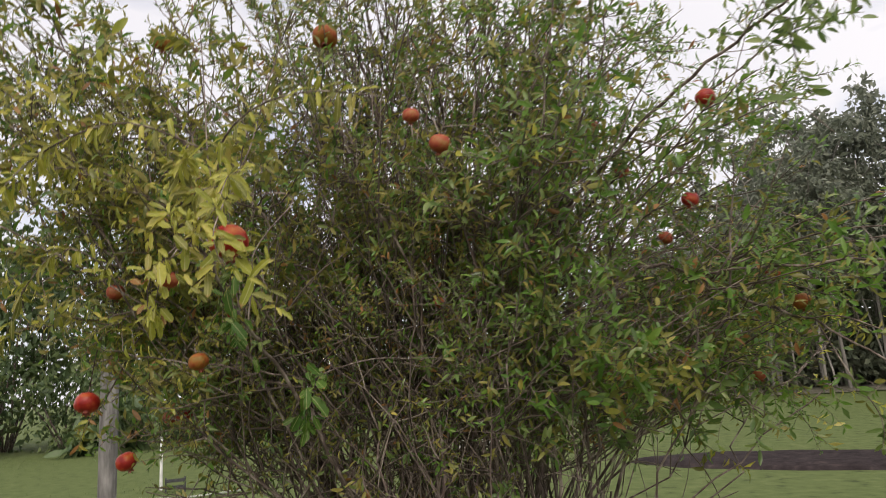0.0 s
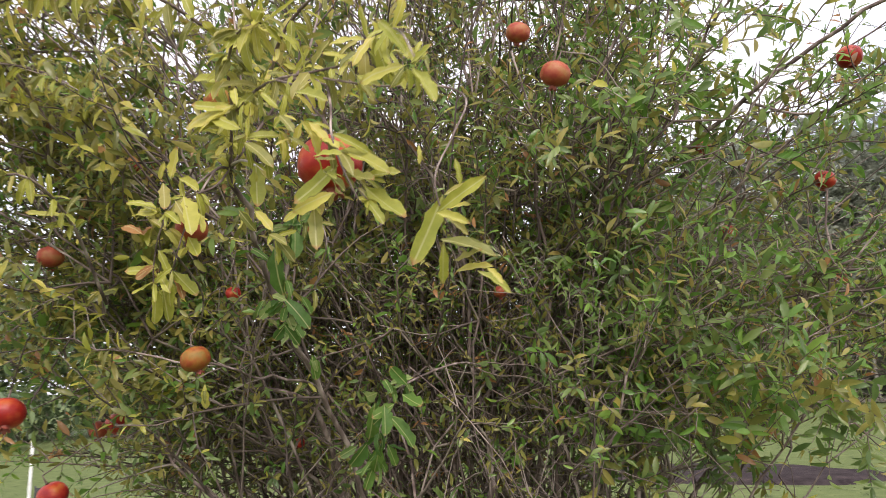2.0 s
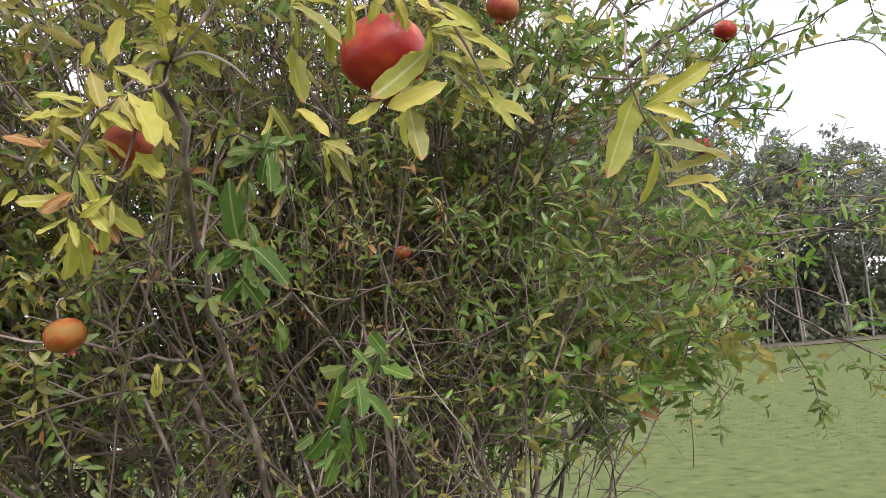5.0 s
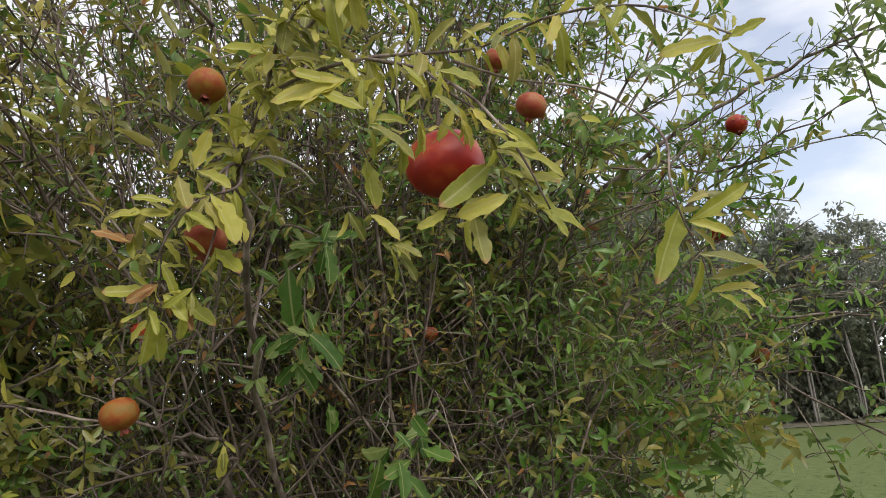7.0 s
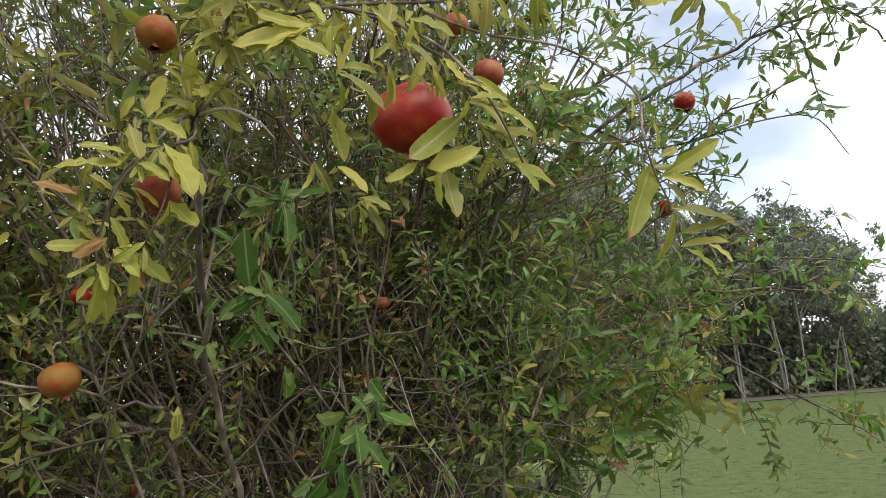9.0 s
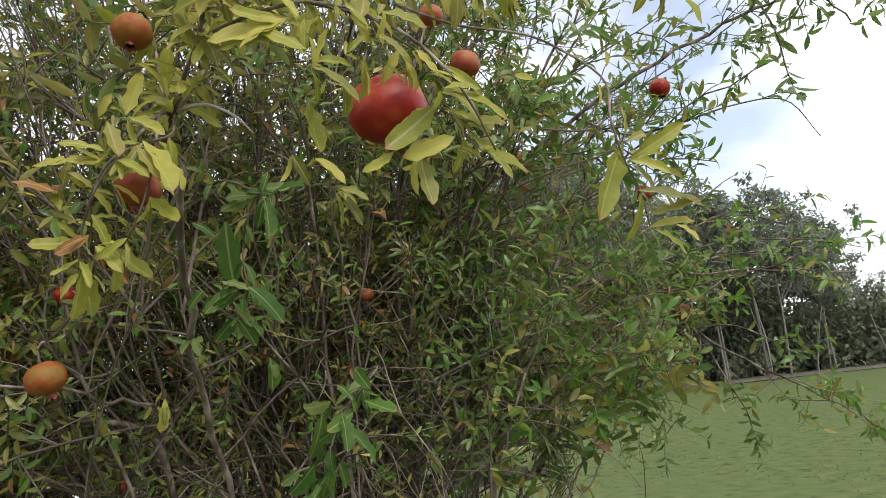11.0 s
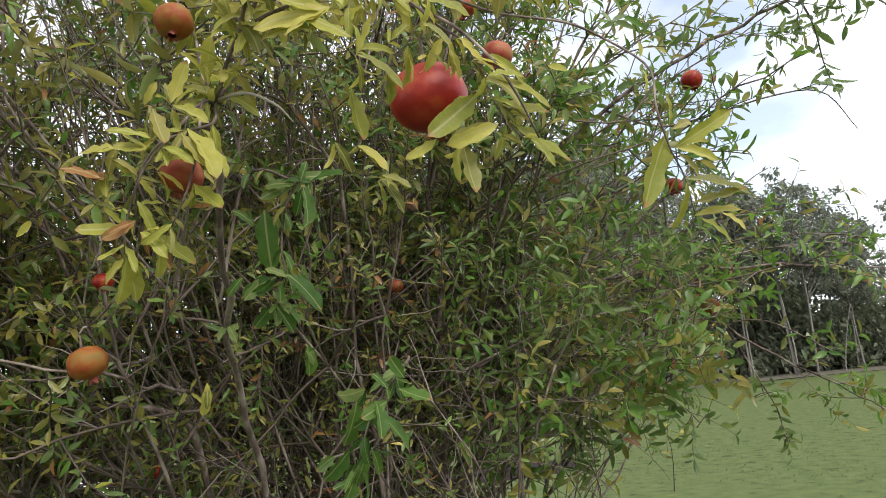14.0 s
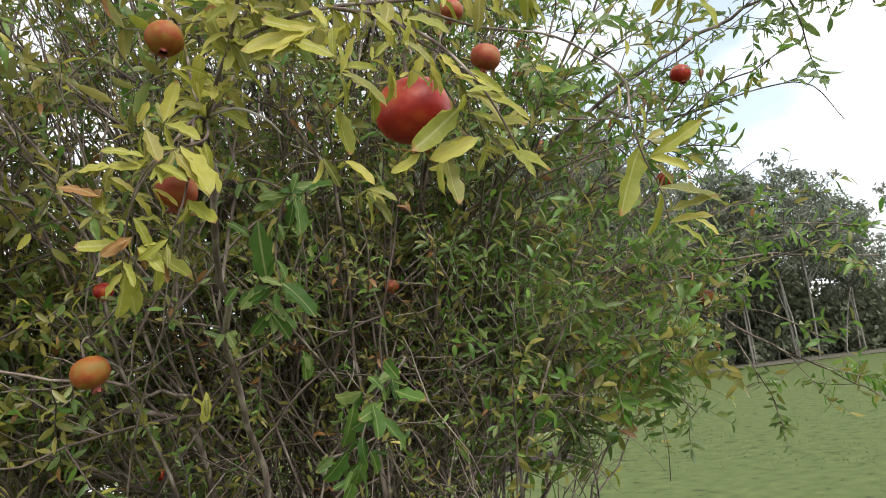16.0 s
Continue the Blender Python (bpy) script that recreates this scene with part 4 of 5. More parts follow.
HANG = [(-0.180, 1.391, 1.770, -0.027, 0.018, -0.061), (-0.162, 1.407, 1.781, -0.001, -0.013, 0.025), (-0.179, 1.387, 1.769, 0.030, -0.001, 0.014), (-0.186, 1.380, 1.750, 0.036, -0.035, 0.021), (-0.174, 1.388, 1.755, 0.016, -0.017, 0.001), (-0.188, 1.378, 1.749, 0.026, -0.017, -0.013), (-0.179, 1.385, 1.747, 0.020, -0.002, -0.017), (-0.184, 1.376, 1.722, 0.043, -0.032, -0.014), (-0.160, 1.401, 1.729, 0.030, 0.009, -0.012), (-0.182, 1.377, 1.719, -0.000, 0.013, -0.038), (-0.173, 1.384, 1.703, 0.027, -0.029, -0.001), (-0.170, 1.386, 1.693, 0.027, -0.024, 0.003), (-0.149, 1.401, 1.695, 0.030, -0.005, -0.019), (-0.142, 1.384, 1.696, 0.013, -0.012, -0.015), (-0.203, 1.385, 1.820, 0.002, -0.003, -0.018)]
OVER = [(-0.425, 1.534, 1.928, -0.066, 0.022, -0.012), (-0.443, 1.537, 1.904, -0.045, 0.015, 0.005), (-0.413, 1.524, 1.893, -0.037, 0.011, 0.024), (-0.419, 1.524, 1.923, -0.007, 0.010, 0.031), (-0.408, 1.524, 1.882, 0.037, -0.003, 0.008), (-0.409, 1.523, 1.876, 0.036, -0.023, -0.025), (-0.382, 1.518, 1.863, 0.002, 0.006, -0.030), (-0.365, 1.508, 1.883, 0.005, 0.018, -0.034), (-0.375, 1.522, 1.894, 0.015, -0.008, 0.015), (-0.363, 1.493, 1.907, -0.018, -0.001, 0.019), (-0.346, 1.503, 1.930, 0.036, -0.016, -0.014), (-0.360, 1.482, 1.893, 0.018, -0.018, -0.019), (-0.351, 1.492, 1.870, 0.024, 0.002, -0.013)]
OVER_MID = [(-0.336, 1.487, 1.888, 0.022, 0.022, -0.027), (-0.327, 1.496, 1.879, 0.009, -0.001, -0.027), (-0.326, 1.479, 1.883, 0.019, 0.005, -0.023), (-0.313, 1.480, 1.862, 0.021, -0.024, -0.009), (-0.305, 1.488, 1.861, 0.008, -0.002, -0.028), (-0.296, 1.493, 1.853, 0.057, -0.029, -0.019), (-0.316, 1.452, 1.833, 0.029, -0.009, 0.002), (-0.308, 1.465, 1.821, 0.023, 0.009, -0.018), (-0.297, 1.505, 1.841, -0.043, 0.020, -0.040), (-0.297, 1.474, 1.799, -0.046, 0.003, -0.017), (-0.337, 1.522, 1.799, -0.027, 0.009, -0.015), (-0.323, 1.497, 1.789, 0.004, 0.001, -0.047), (-0.268, 1.501, 1.814, 0.042, -0.010, -0.046)]
OVER_R = [(-0.274, 1.505, 1.801, 0.022, -0.003, -0.008), (-0.267, 1.501, 1.823, 0.039, -0.010, 0.005), (-0.289, 1.488, 1.826, 0.035, -0.019, -0.021), (-0.263, 1.482, 1.791, 0.019, -0.018, -0.024), (-0.404, 1.561, 1.860, 0.002, -0.001, -0.052), (-0.403, 1.557, 1.801, 0.022, -0.020, -0.021), (-0.424, 1.560, 1.804, 0.018, 0.003, -0.026), (-0.385, 1.550, 1.770, 0.021, -0.019, -0.009), (-0.381, 1.561, 1.770, 0.025, -0.004, -0.028), (-0.236, 1.456, 1.942, 0.021, -0.006, -0.029), (-0.268, 1.443, 1.917, 0.021, -0.001, -0.020), (-0.272, 1.471, 1.935, 0.025, 0.001, -0.017), (-0.402, 1.518, 1.925, -0.007, 0.035, -0.009)]
WEST = [(-0.557, 1.693, 1.886, 0.015, -0.010, 0.036), (-0.582, 1.721, 1.893, 0.009, -0.019, 0.014), (-0.554, 1.718, 1.894, 0.029, -0.018, -0.018), (-0.574, 1.696, 1.846, -0.037, -0.005, 0.012), (-0.608, 1.749, 1.853, -0.034, 0.039, 0.013), (-0.576, 1.709, 1.842, -0.032, 0.009, 0.005), (-0.614, 1.766, 1.847, 0.024, -0.005, -0.014), (-0.570, 1.726, 1.823, 0.020, -0.036, 0.008), (-0.566, 1.701, 1.840, 0.024, -0.023, -0.014), (-0.541, 1.703, 1.862, 0.022, -0.035, -0.050), (-0.548, 1.691, 1.853, 0.023, -0.002, -0.040), (-0.574, 1.713, 1.886, 0.008, -0.009, -0.040), (-0.535, 1.712, 1.805, 0.022, -0.019, -0.033), (-0.564, 1.742, 1.819, 0.033, 0.004, -0.011), (-0.592, 1.768, 1.828, 0.021, -0.000, -0.022)]
WEST_L = [(-0.622, 1.766, 1.823, -0.037, 0.028, 0.024), (-0.619, 1.782, 1.807, -0.001, 0.009, 0.029), (-0.600, 1.774, 1.772, -0.041, 0.008, -0.006), (-0.591, 1.732, 1.769, -0.024, 0.022, -0.013), (-0.589, 1.745, 1.794, 0.016, -0.006, -0.030), (-0.586, 1.741, 1.759, 0.019, -0.026, -0.023), (-0.572, 1.764, 1.764, 0.033, -0.006, -0.037), (-0.567, 1.733, 1.745, -0.002, 0.009, -0.031), (-0.599, 1.769, 1.737, -0.006, 0.015, -0.043), (-0.598, 1.793, 1.744, 0.009, 0.000, -0.044), (-0.514, 1.684, 1.834, 0.009, -0.003, -0.025), (-0.517, 1.687, 1.863, 0.007, 0.006, -0.030), (-0.521, 1.761, 1.597, -0.002, 0.009, -0.034)]
MID = [(-0.405, 1.788, 1.832, -0.033, 0.015, 0.007), (-0.401, 1.787, 1.836, 0.007, -0.006, 0.022), (-0.398, 1.789, 1.829, 0.003, -0.012, -0.040), (-0.415, 1.807, 1.834, -0.028, 0.002, -0.012), (-0.399, 1.810, 1.846, 0.030, -0.014, 0.005), (-0.421, 1.814, 1.813, 0.006, 0.001, -0.030), (-0.387, 1.786, 1.836, 0.015, -0.045, 0.002), (-0.438, 1.834, 1.811, 0.002, -0.001, -0.070), (-0.448, 1.840, 1.790, -0.022, -0.007, 0.020), (-0.415, 1.824, 1.721, -0.022, -0.000, 0.014), (-0.417, 1.813, 1.723, 0.037, -0.017, -0.035), (-0.426, 1.838, 1.724, -0.041, 0.013, -0.016)]
MID_LOW = [(-0.420, 1.835, 1.716, -0.006, -0.004, -0.023), (-0.397, 1.841, 1.731, 0.016, 0.009, -0.025), (-0.425, 1.871, 1.692, -0.020, 0.014, -0.021), (-0.426, 1.848, 1.689, 0.021, 0.004, -0.030), (-0.420, 1.858, 1.694, 0.023, -0.014, -0.022), (-0.384, 1.865, 1.639, 0.004, 0.010, -0.036), (-0.426, 1.863, 1.710, 0.013, -0.021, -0.025), (-0.438, 1.851, 1.726, -0.022, -0.012, -0.024), (-0.462, 1.872, 1.730, -0.019, 0.009, -0.019)]
SPRAY = [(-0.291, 1.963, 1.558, -0.012, 0.019, -0.065), (-0.285, 1.939, 1.575, -0.034, 0.044, -0.014), (-0.273, 1.929, 1.554, 0.002, -0.014, -0.044), (-0.264, 1.934, 1.535, 0.042, -0.007, -0.046), (-0.256, 1.929, 1.556, -0.033, 0.011, -0.022), (-0.259, 1.916, 1.572, -0.012, 0.015, 0.027), (-0.242, 1.915, 1.571, 0.031, -0.029, -0.023), (-0.233, 1.914, 1.586, -0.027, -0.009, 0.030), (-0.263, 1.927, 1.588, 0.035, -0.006, 0.013), (-0.306, 1.967, 1.490, -0.031, 0.019, -0.039), (-0.284, 1.958, 1.488, -0.009, 0.009, -0.050), (-0.271, 1.968, 1.487, 0.016, 0.003, -0.037), (-0.324, 1.978, 1.485, -0.029, 0.000, -0.015), (-0.269, 1.942, 1.542, -0.027, 0.025, -0.021), (-0.297, 1.978, 1.449, -0.016, 0.010, -0.037)]
TUFT = [(-0.209, 1.287, 1.865, -0.018, -0.022, 0.024), (-0.211, 1.288, 1.858, -0.042, 0.012, -0.002), (-0.207, 1.289, 1.856, 0.019, -0.010, -0.030), (-0.207, 1.288, 1.860, 0.019, -0.015, 0.005), (-0.213, 1.289, 1.856, -0.012, -0.001, -0.015), (-0.203, 1.286, 1.867, 0.005, -0.002, 0.012)]
for rows, c, key in ((OVER, "yellow", "over_front"), (OVER_MID, "yellow", "hero_twig"), (OVER_R, "yellow", "hero_twig"), (HANG, "yellow", "hang_tip"), (TUFT, "yellow", "over_front"), (WEST, "yellow", "west_twig"), (WEST_L, "yellow", "west_twig"), (MID, "fresh", "mid"), (MID_LOW, "fresh", "mid"), (SPRAY, "fresh", "spray")):
    for x, y, z, dx, dy, dz in rows:
        w = Vector((dx, dy, dz))
        other = "dry" if c == "yellow" and rng.rand() < 0.1 else "olive" if c == "yellow" else "green"
        single_leaf((x, y, z), w, unit((0.15, -0.95, 0.35) + rng.normal(0, 0.2, 3)), w.length * (1.18 if rows in (WEST, WEST_L, MID, MID_LOW) else 1.1), c if rng.rand() < 0.80 else other, reach_ob[key], (0, 1, 4, 7), 1.0 if rows is HANG else 1.3)
        for _ in range(0 if rows is HANG else 2 if key in ("over_front", "hero_twig", "west_twig") else 1):
            # its neighbours on the same node
            v = Vector(unit(unit(w) + rng.normal(0, 0.55, 3) + (0, 0.25, 0)))
            single_leaf((x, y + 0.006, z), v, unit((0.15, -0.8, 0.5) + rng.normal(0, 0.3, 3)), w.length * rng.uniform(0.65, 0.95), c if rng.rand() < 0.65 else other, reach_ob[key])
cluster("over_front", 0.05, 0.85, 80, 0.050, ["yellow", "yellow", "olive"], 0.30)
cluster("gold_top", 0.05, 0.9, 64, 0.056, ["yellow", "yellow", "olive"], 0.3)
cluster("fork_up", 0.0, 0.5, 32, 0.056, ["yellow", "yellow", "olive"], 0.2)
cluster("fork_in", 0.0, 0.5, 32, 0.054, ["yellow", "olive"], 0.2)
cluster("gold_west", 0.1, 1.0, 92, 0.060, ["yellow", "yellow", "olive"], 0.4, 5)
cluster("gold_mid", 0.0, 1.0, 72, 0.056, ["yellow", "yellow", "olive"], 0.2)
cluster("gold_low", 0.2, 1.0, 60, 0.056, ["yellow", "yellow", "olive"], 0.4, 5)
cluster("gold_far", 0.2, 1.0, 70, 0.058, ["yellow", "yellow", "olive"], 0.4, 5)
cluster("gold_over", 0.15, 0.6, 8, 0.044, ["yellow", "yellow", "olive"], 0.4)
cluster("n_spray", 0.25, 1.0, 8, 0.034, ["yellow", "olive"], 0.4)
cluster("n_drop", 0.3, 0.9, 8, 0.034, ["yellow", "olive"], 0.5)
cluster("green_mid", 0.25, 1.0, 20, 0.034, ["fresh", "green", "olive"], 0.3)
cluster("spray", 0.35, 1.0, 12, 0.044, ["fresh", "fresh", "green"], 0.8)
cluster("mid", 0.3, 1.0, 20, 0.034, ["fresh", "green", "olive"], 0.4)
cluster("fork_up", 0.5, 0.95, 4, 0.036, ["olive", "yellow"], 0.2)
cluster("fork_in", 0.3, 0.8, 4, 0.036, ["olive", "yellow"], 0.3)
cluster("front", 0.50, 0.97, 12, 0.036, ["olive", "green"], 0.4)
cluster("j_branch", 0.5, 1.0, 8, 0.040, ["olive", "yellow", "green"], 0.3)


# ---- fruit ----
def fruit_meshes(mat, seed):
    """A pomegranate of diameter 1, its crown down: skin, crown and stalk."""
    r2 = np.random.RandomState(seed)
    prof = [(0.0, 0.46), (0.17, 0.455), (0.34, 0.375), (0.455, 0.23), (0.50, 0.04), (0.488, -0.13), (0.42, -0.27), (0.30, -0.37), (0.19, -0.415), (0.13, -0.43)]
    m, v, f = 22, [], []
    for j, (r, z) in enumerate(prof):
        for k in range(m):
            a = 2 * math.pi * k / m
            q = 1 + 0.022 * math.cos(6 * a + seed) * (1 if 1 < j < 9 else 0.5) + 0.02 * noise.noise((math.cos(a) * 2 + seed, math.sin(a) * 2, z * 3))
            v.append((r * q * math.cos(a), r * q * math.sin(a), z))
    for j in range(len(prof) - 1):
        for k in range(m):
            a, b = j * m + k, j * m + (k + 1) % m
            f.append([a, a + m, b + m, b])
    skin = mesh_of("skin", v, f, mat)
    v, f = [], []
    lobes = 6
    mm = lobes * 4
    for j, (r, z) in enumerate(((0.13, -0.42), (0.105, -0.46), (0.11, -0.50), (0.13, -0.54))):
        for k in range(mm):
            a = 2 * math.pi * k / mm
            point = abs(math.sin(lobes * a / 2))
            zz = z if j < 3 else -0.52 - 0.09 * point * r2.uniform(0.8, 1.1)
            rr = r + (0.04 * point if j == 3 else 0)
            v.append((rr * math.cos(a), rr * math.sin(a), zz))
    for j in range(3):
        for k in range(mm):
            a, b = j * mm + k, j * mm + (k + 1) % mm
            f.append([a, a + mm, b + mm, b])
    crown = mesh_of("calyx", v, f, M_CALYX)
    sv, sf = tube([(0, 0, 0.44), (0.01, 0, 0.56), (0.04, 0.02, 0.68), (0.05, 0.03, 0.86)], [0.06, 0.035, 0.028, 0.025], 6)
    return skin, crown, mesh_of("stalk", sv, sf, M_TWIG)


FRUIT = {"red": [fruit_meshes(M_RED, s) for s in (1, 2)], "orange": [fruit_meshes(M_ORANGE, s) for s in (3, 4)], "brown": [fruit_meshes(M_BROWN, s) for s in (5, 6)]}
LOOKS = {"red": "glossy red pomegranate hanging from a bush twig", "orange": "orange-red pomegranate with speckled skin on the bush", "brown": "unripe brown-green pomegranate on a bush twig"}
pegs = Pile()


def nearest_on(p):
    best, far = None, 9.0
    for line in [q for q, _ in stem_lines] + list(reach_line.values()):
        d = np.linalg.norm(line - p, axis=1)
        i = int(d.argmin())
        if d[i] < far:
            best, far = line[i], d[i]
    return best


def pomegranate(x, y, z, size, look_of, rx=0, ry=0, extra=""):
    t = thing("pomegranate", extra or LOOKS[look_of], "pomegranate", "pomegranates on the bush")
    skin, crown, stalk = FRUIT[look_of][rng.randint(2)]
    piece("skin", skin, t)
    piece("calyx", crown, t)
    piece("stalk", stalk, t)
    t.matrix_world = pose(x, y, z, rx, ry, rng.uniform(0, 360)) @ Matrix.Diagonal((size * 1.03, size * 1.03, size * 0.94, 1))
    end = np.array(t.matrix_world @ Vector((0.05, 0.03, 0.84)))
    root = nearest_on(end)
    mid = (end + root) / 2 + (0, 0, 0.25 * np.linalg.norm(end - root))
    pegs.tube(spline([root, mid, end], 8), np.linspace(0.0022, 0.0016, 8), 5)


pomegranate(-0.315, 1.576, 1.864, 0.080, "red", 6, 4, "large ripe red pomegranate with orange blush among yellow leaves")
for x, y, z, s, c in [
        (0.083, 2.071, 2.205, 0.060, "orange"), (0.008, 2.054, 2.290, 0.048, "orange"), (0.881, 2.33, 2.353, 0.060, "red"), (0.667, 2.77, 2.274, 0.060, "orange"),
        (0.81, 2.388, 2.053, 0.052, "red"), (0.314, 3.1, 1.876, 0.060, "red"), (1.264, 3.13, 1.893, 0.060, "orange"), (1.199, 2.70, 1.739, 0.062, "brown"),
        (-0.647, 2.107, 1.648, 0.055, "brown"), (-1.09, 2.263, 1.553, 0.072, "red"), (-1.113, 2.52, 1.35, 0.070, "red"), (-1.212, 3.10, 1.488, 0.078, "red"),
        (-1.28, 3.12, 1.47, 0.066, "orange"), (-0.543, 1.749, 1.825, 0.046, "orange"), (-0.54, 1.855, 2.068, 0.049, "brown"), (0.64, 3.3, 2.64, 0.066, "orange"),
        (-0.287, 2.242, 2.665, 0.080, "brown"), (-0.831, 2.219, 2.706, 0.062, "brown"), (-0.63, 2.30, 1.80, 0.034, "red"), (-0.535, 2.605, 1.446, 0.030, "red"), (0.60, 2.65, 1.66, 0.040, "brown"),
        (0.852, 3.05, 2.058, 0.058, "orange"), (1.134, 3.05, 1.50, 0.050, "orange"), (0.886, 3.0, 1.593, 0.045, "orange"), (-1.034, 2.70, 2.226, 0.045, "red"), (-1.108, 2.426, 1.92, 0.060, "orange"), (-0.005, 2.50, 1.81, 0.036, "orange")]:
    pomegranate(x, y, z, s, c, rng.uniform(-22, 22), rng.uniform(-22, 22))
under_bush("fruit_spur", pegs.mesh("fruit_spur", M_TWIG), "twigs that carry the fruit", "stuff")


# ---- trees beyond the lawn ----
def clump_leaves(centres, spread, per, size, flat=0.7):
    """Scattered blades round the centres of a crown."""
    n = len(centres) * per
    c = np.repeat(np.asarray(centres, float), per, axis=0)
    s = np.repeat(np.broadcast_to(spread, len(centres)), per)[:, None]
    off = unit(rng.normal(0, 1, (n, 3))) * (rng.uniform(0, 1, (n, 1)) ** 0.45) * s * (1, 1, flat)
    way = unit(rng.normal(0, 1, (n, 3)) + (0, 0, -0.5))
    face = unit(rng.normal(0, 1, (n, 3)) + (0, 0, 0.6))
    return c + off, way, face, size * rng.uniform(0.6, 1.4, n)


def gum_tree(height, seed, lean=0.3):
    """A tall gum: bare pale trunk, forking limbs and an open crown of leaf clumps."""
    global rng
    keep, rng = rng, np.random.RandomState(seed)
    t = thing("gum_tree", "tall gum tree with pale bare trunk at the lawn's edge", "tree", "trees of the wood")
    top = np.array([rng.normal(0, lean), rng.normal(0, lean), height * 0.82])
    trunk = spline([(0, 0, -0.2), (rng.normal(0, 0.15), rng.normal(0, 0.15), height * 0.3), top * 0.65 + rng.normal(0, 0.2, 3), top], 14)
    v, f = tube(trunk, np.linspace(rng.uniform(0.0052, 0.0078) * height, 0.0022 * height, 14), 8)
    piece("trunk", mesh_of("trunk", v, f, M_GUM_TRUNK), t)
    centres, spread = [], []
    for _ in range(16):
        i = rng.randint(6, 14)
        a = rng.uniform(0, 6.28)
        w = (math.cos(a), math.sin(a), rng.uniform(0.4, 1.3))
        ln = height * rng.uniform(0.12, 0.27)
        limb = wander(trunk[i], w, ln, 7, 0.3, 0.16)
        v, f = tube(limb, np.linspace(0.0045 * height, 0.0012 * height, 7), 5)
        piece("limb", mesh_of("limb", v, f, M_GUM_TRUNK), t)
        for j in (3, 4, 5, 6, 6):
            centres.append(limb[j] + rng.normal(0, 0.045 * height, 3))
            spread.append(height * rng.uniform(0.03, 0.062))
    pos, way, face, size = clump_leaves(centres, np.array(spread), 42, 0.32)
    piece("crown", leaf_mesh("crown", pos, way, face, size, size * 0.42, 0.4, M_HAZED_GUM_LEAF, small=True), t, "grey-green crown of leaf clumps", "stuff")
    rng = keep
    return t


gums = [gum_tree(h, s) for h, s in ((13.5, 21), (12.0, 22), (14.5, 23), (10.5, 24), (12.5, 25))]
SITES, TALL = [], (13.5, 12.0, 14.5, 10.5, 12.5)
for k in range(54):
    h = 10 + 72 * k / 53 + rng.normal(0, 0.8)
    d = float(np.interp(h, (10, 22, 38, 45, 55, 82), (37, 37, 39, 43, 47, 56))) + 13 * rng.uniform(0, 1) ** 1.6 - 1
    # how high the skyline stands over the lawn, in degrees, by the compass
    up = float(np.interp(h, (8, 14, 19, 23, 27, 31, 35, 39, 42, 45, 48, 51.5, 53, 54.5, 56, 57.5, 60, 82), (10, 13, 18, 18.5, 17.5, 18.5, 20, 18.5, 15, 13.5, 14.8, 13.8, 11.6, 9.6, 8, 6, 5, 4.2)))
    s = (d * math.tan(radians(up)) + 1.6) / TALL[k % 5] * rng.uniform(0.84, 1.0)
    SITES.append((d * math.sin(radians(h)), d * math.cos(radians(h)), s))
for k, (x, y, s) in enumerate(SITES):
    src = gums[k % 5]
    m = pose(x, y, 0, 0, 0, rng.uniform(0, 360)) @ Matrix.Scale(s, 4)
    if k < 5:
        src.matrix_world = m
    else:
        o = copy_thing(src, m)
        o.matrix_world = m


def undergrowth():
    """The dim wood behind the first trees: thin stems and low leaf masses."""
    c, sp, sticks = [], [], Pile()
    for _ in range(840):
        a = rng.uniform(7, 86)
        d = float(np.interp(a, (10, 22, 38, 45, 55, 82), (42, 42, 44, 48, 52, 61))) + 11 * rng.uniform(0, 1) ** 1.4
        top = float(np.interp(a, (7, 15, 20, 48, 56, 86), (6.0, 8.0, 9.5, 9.0, 5.0, 4.0)))
        p = np.array([d * math.sin(radians(a)), d * math.cos(radians(a)), 0])
        h = rng.uniform(0.35, 1.0) * top
        sticks.tube(wander(p - (0, 0, 0.2), (rng.normal(0, 0.06), rng.normal(0, 0.06), 1), h, 6, 0, 0.05), np.linspace(0.07, 0.025, 6), 5)
        for q in range(5):
            c.append(p + (rng.normal(0, 0.9), rng.normal(0, 0.9), h * rng.uniform(0.02, 1.05)))
            sp.append(rng.uniform(0.6, 1.5))
    for _ in range(34):
        a = rng.uniform(12, 84)
        d = float(np.interp(a, (10, 22, 38, 45, 55, 82), (36, 36, 38, 42, 46, 55))) + rng.uniform(0, 3)
        p = np.array([d * math.sin(radians(a)), d * math.cos(radians(a)), -0.2])
        h = float(np.interp(a, (12, 20, 48, 56, 84), (6.5, 9.0, 8.5, 5.0, 4.0))) * rng.uniform(0.6, 1.0)
        sticks.tube(wander(p, (rng.normal(0, 0.09), rng.normal(0, 0.09), 1), h, 8, 0, 0.06), np.linspace(rng.uniform(0.035, 0.085), 0.02, 8), 6)
    pos, way, face, size = clump_leaves(c, np.array(sp), 38, 0.42, 0.85)
    t = thing("undergrowth", "dim wood of thin stems and low leaf masses behind the gum trees", "undergrowth", kind="stuff")
    piece("stems", sticks.mesh("stems", M_GUM_TRUNK), t, kind="stuff")
    piece("foliage", leaf_mesh("foliage", pos, way, face, size, size * 0.5, 0.3, M_DARK_LEAF, small=True), t, kind="stuff")


undergrowth()


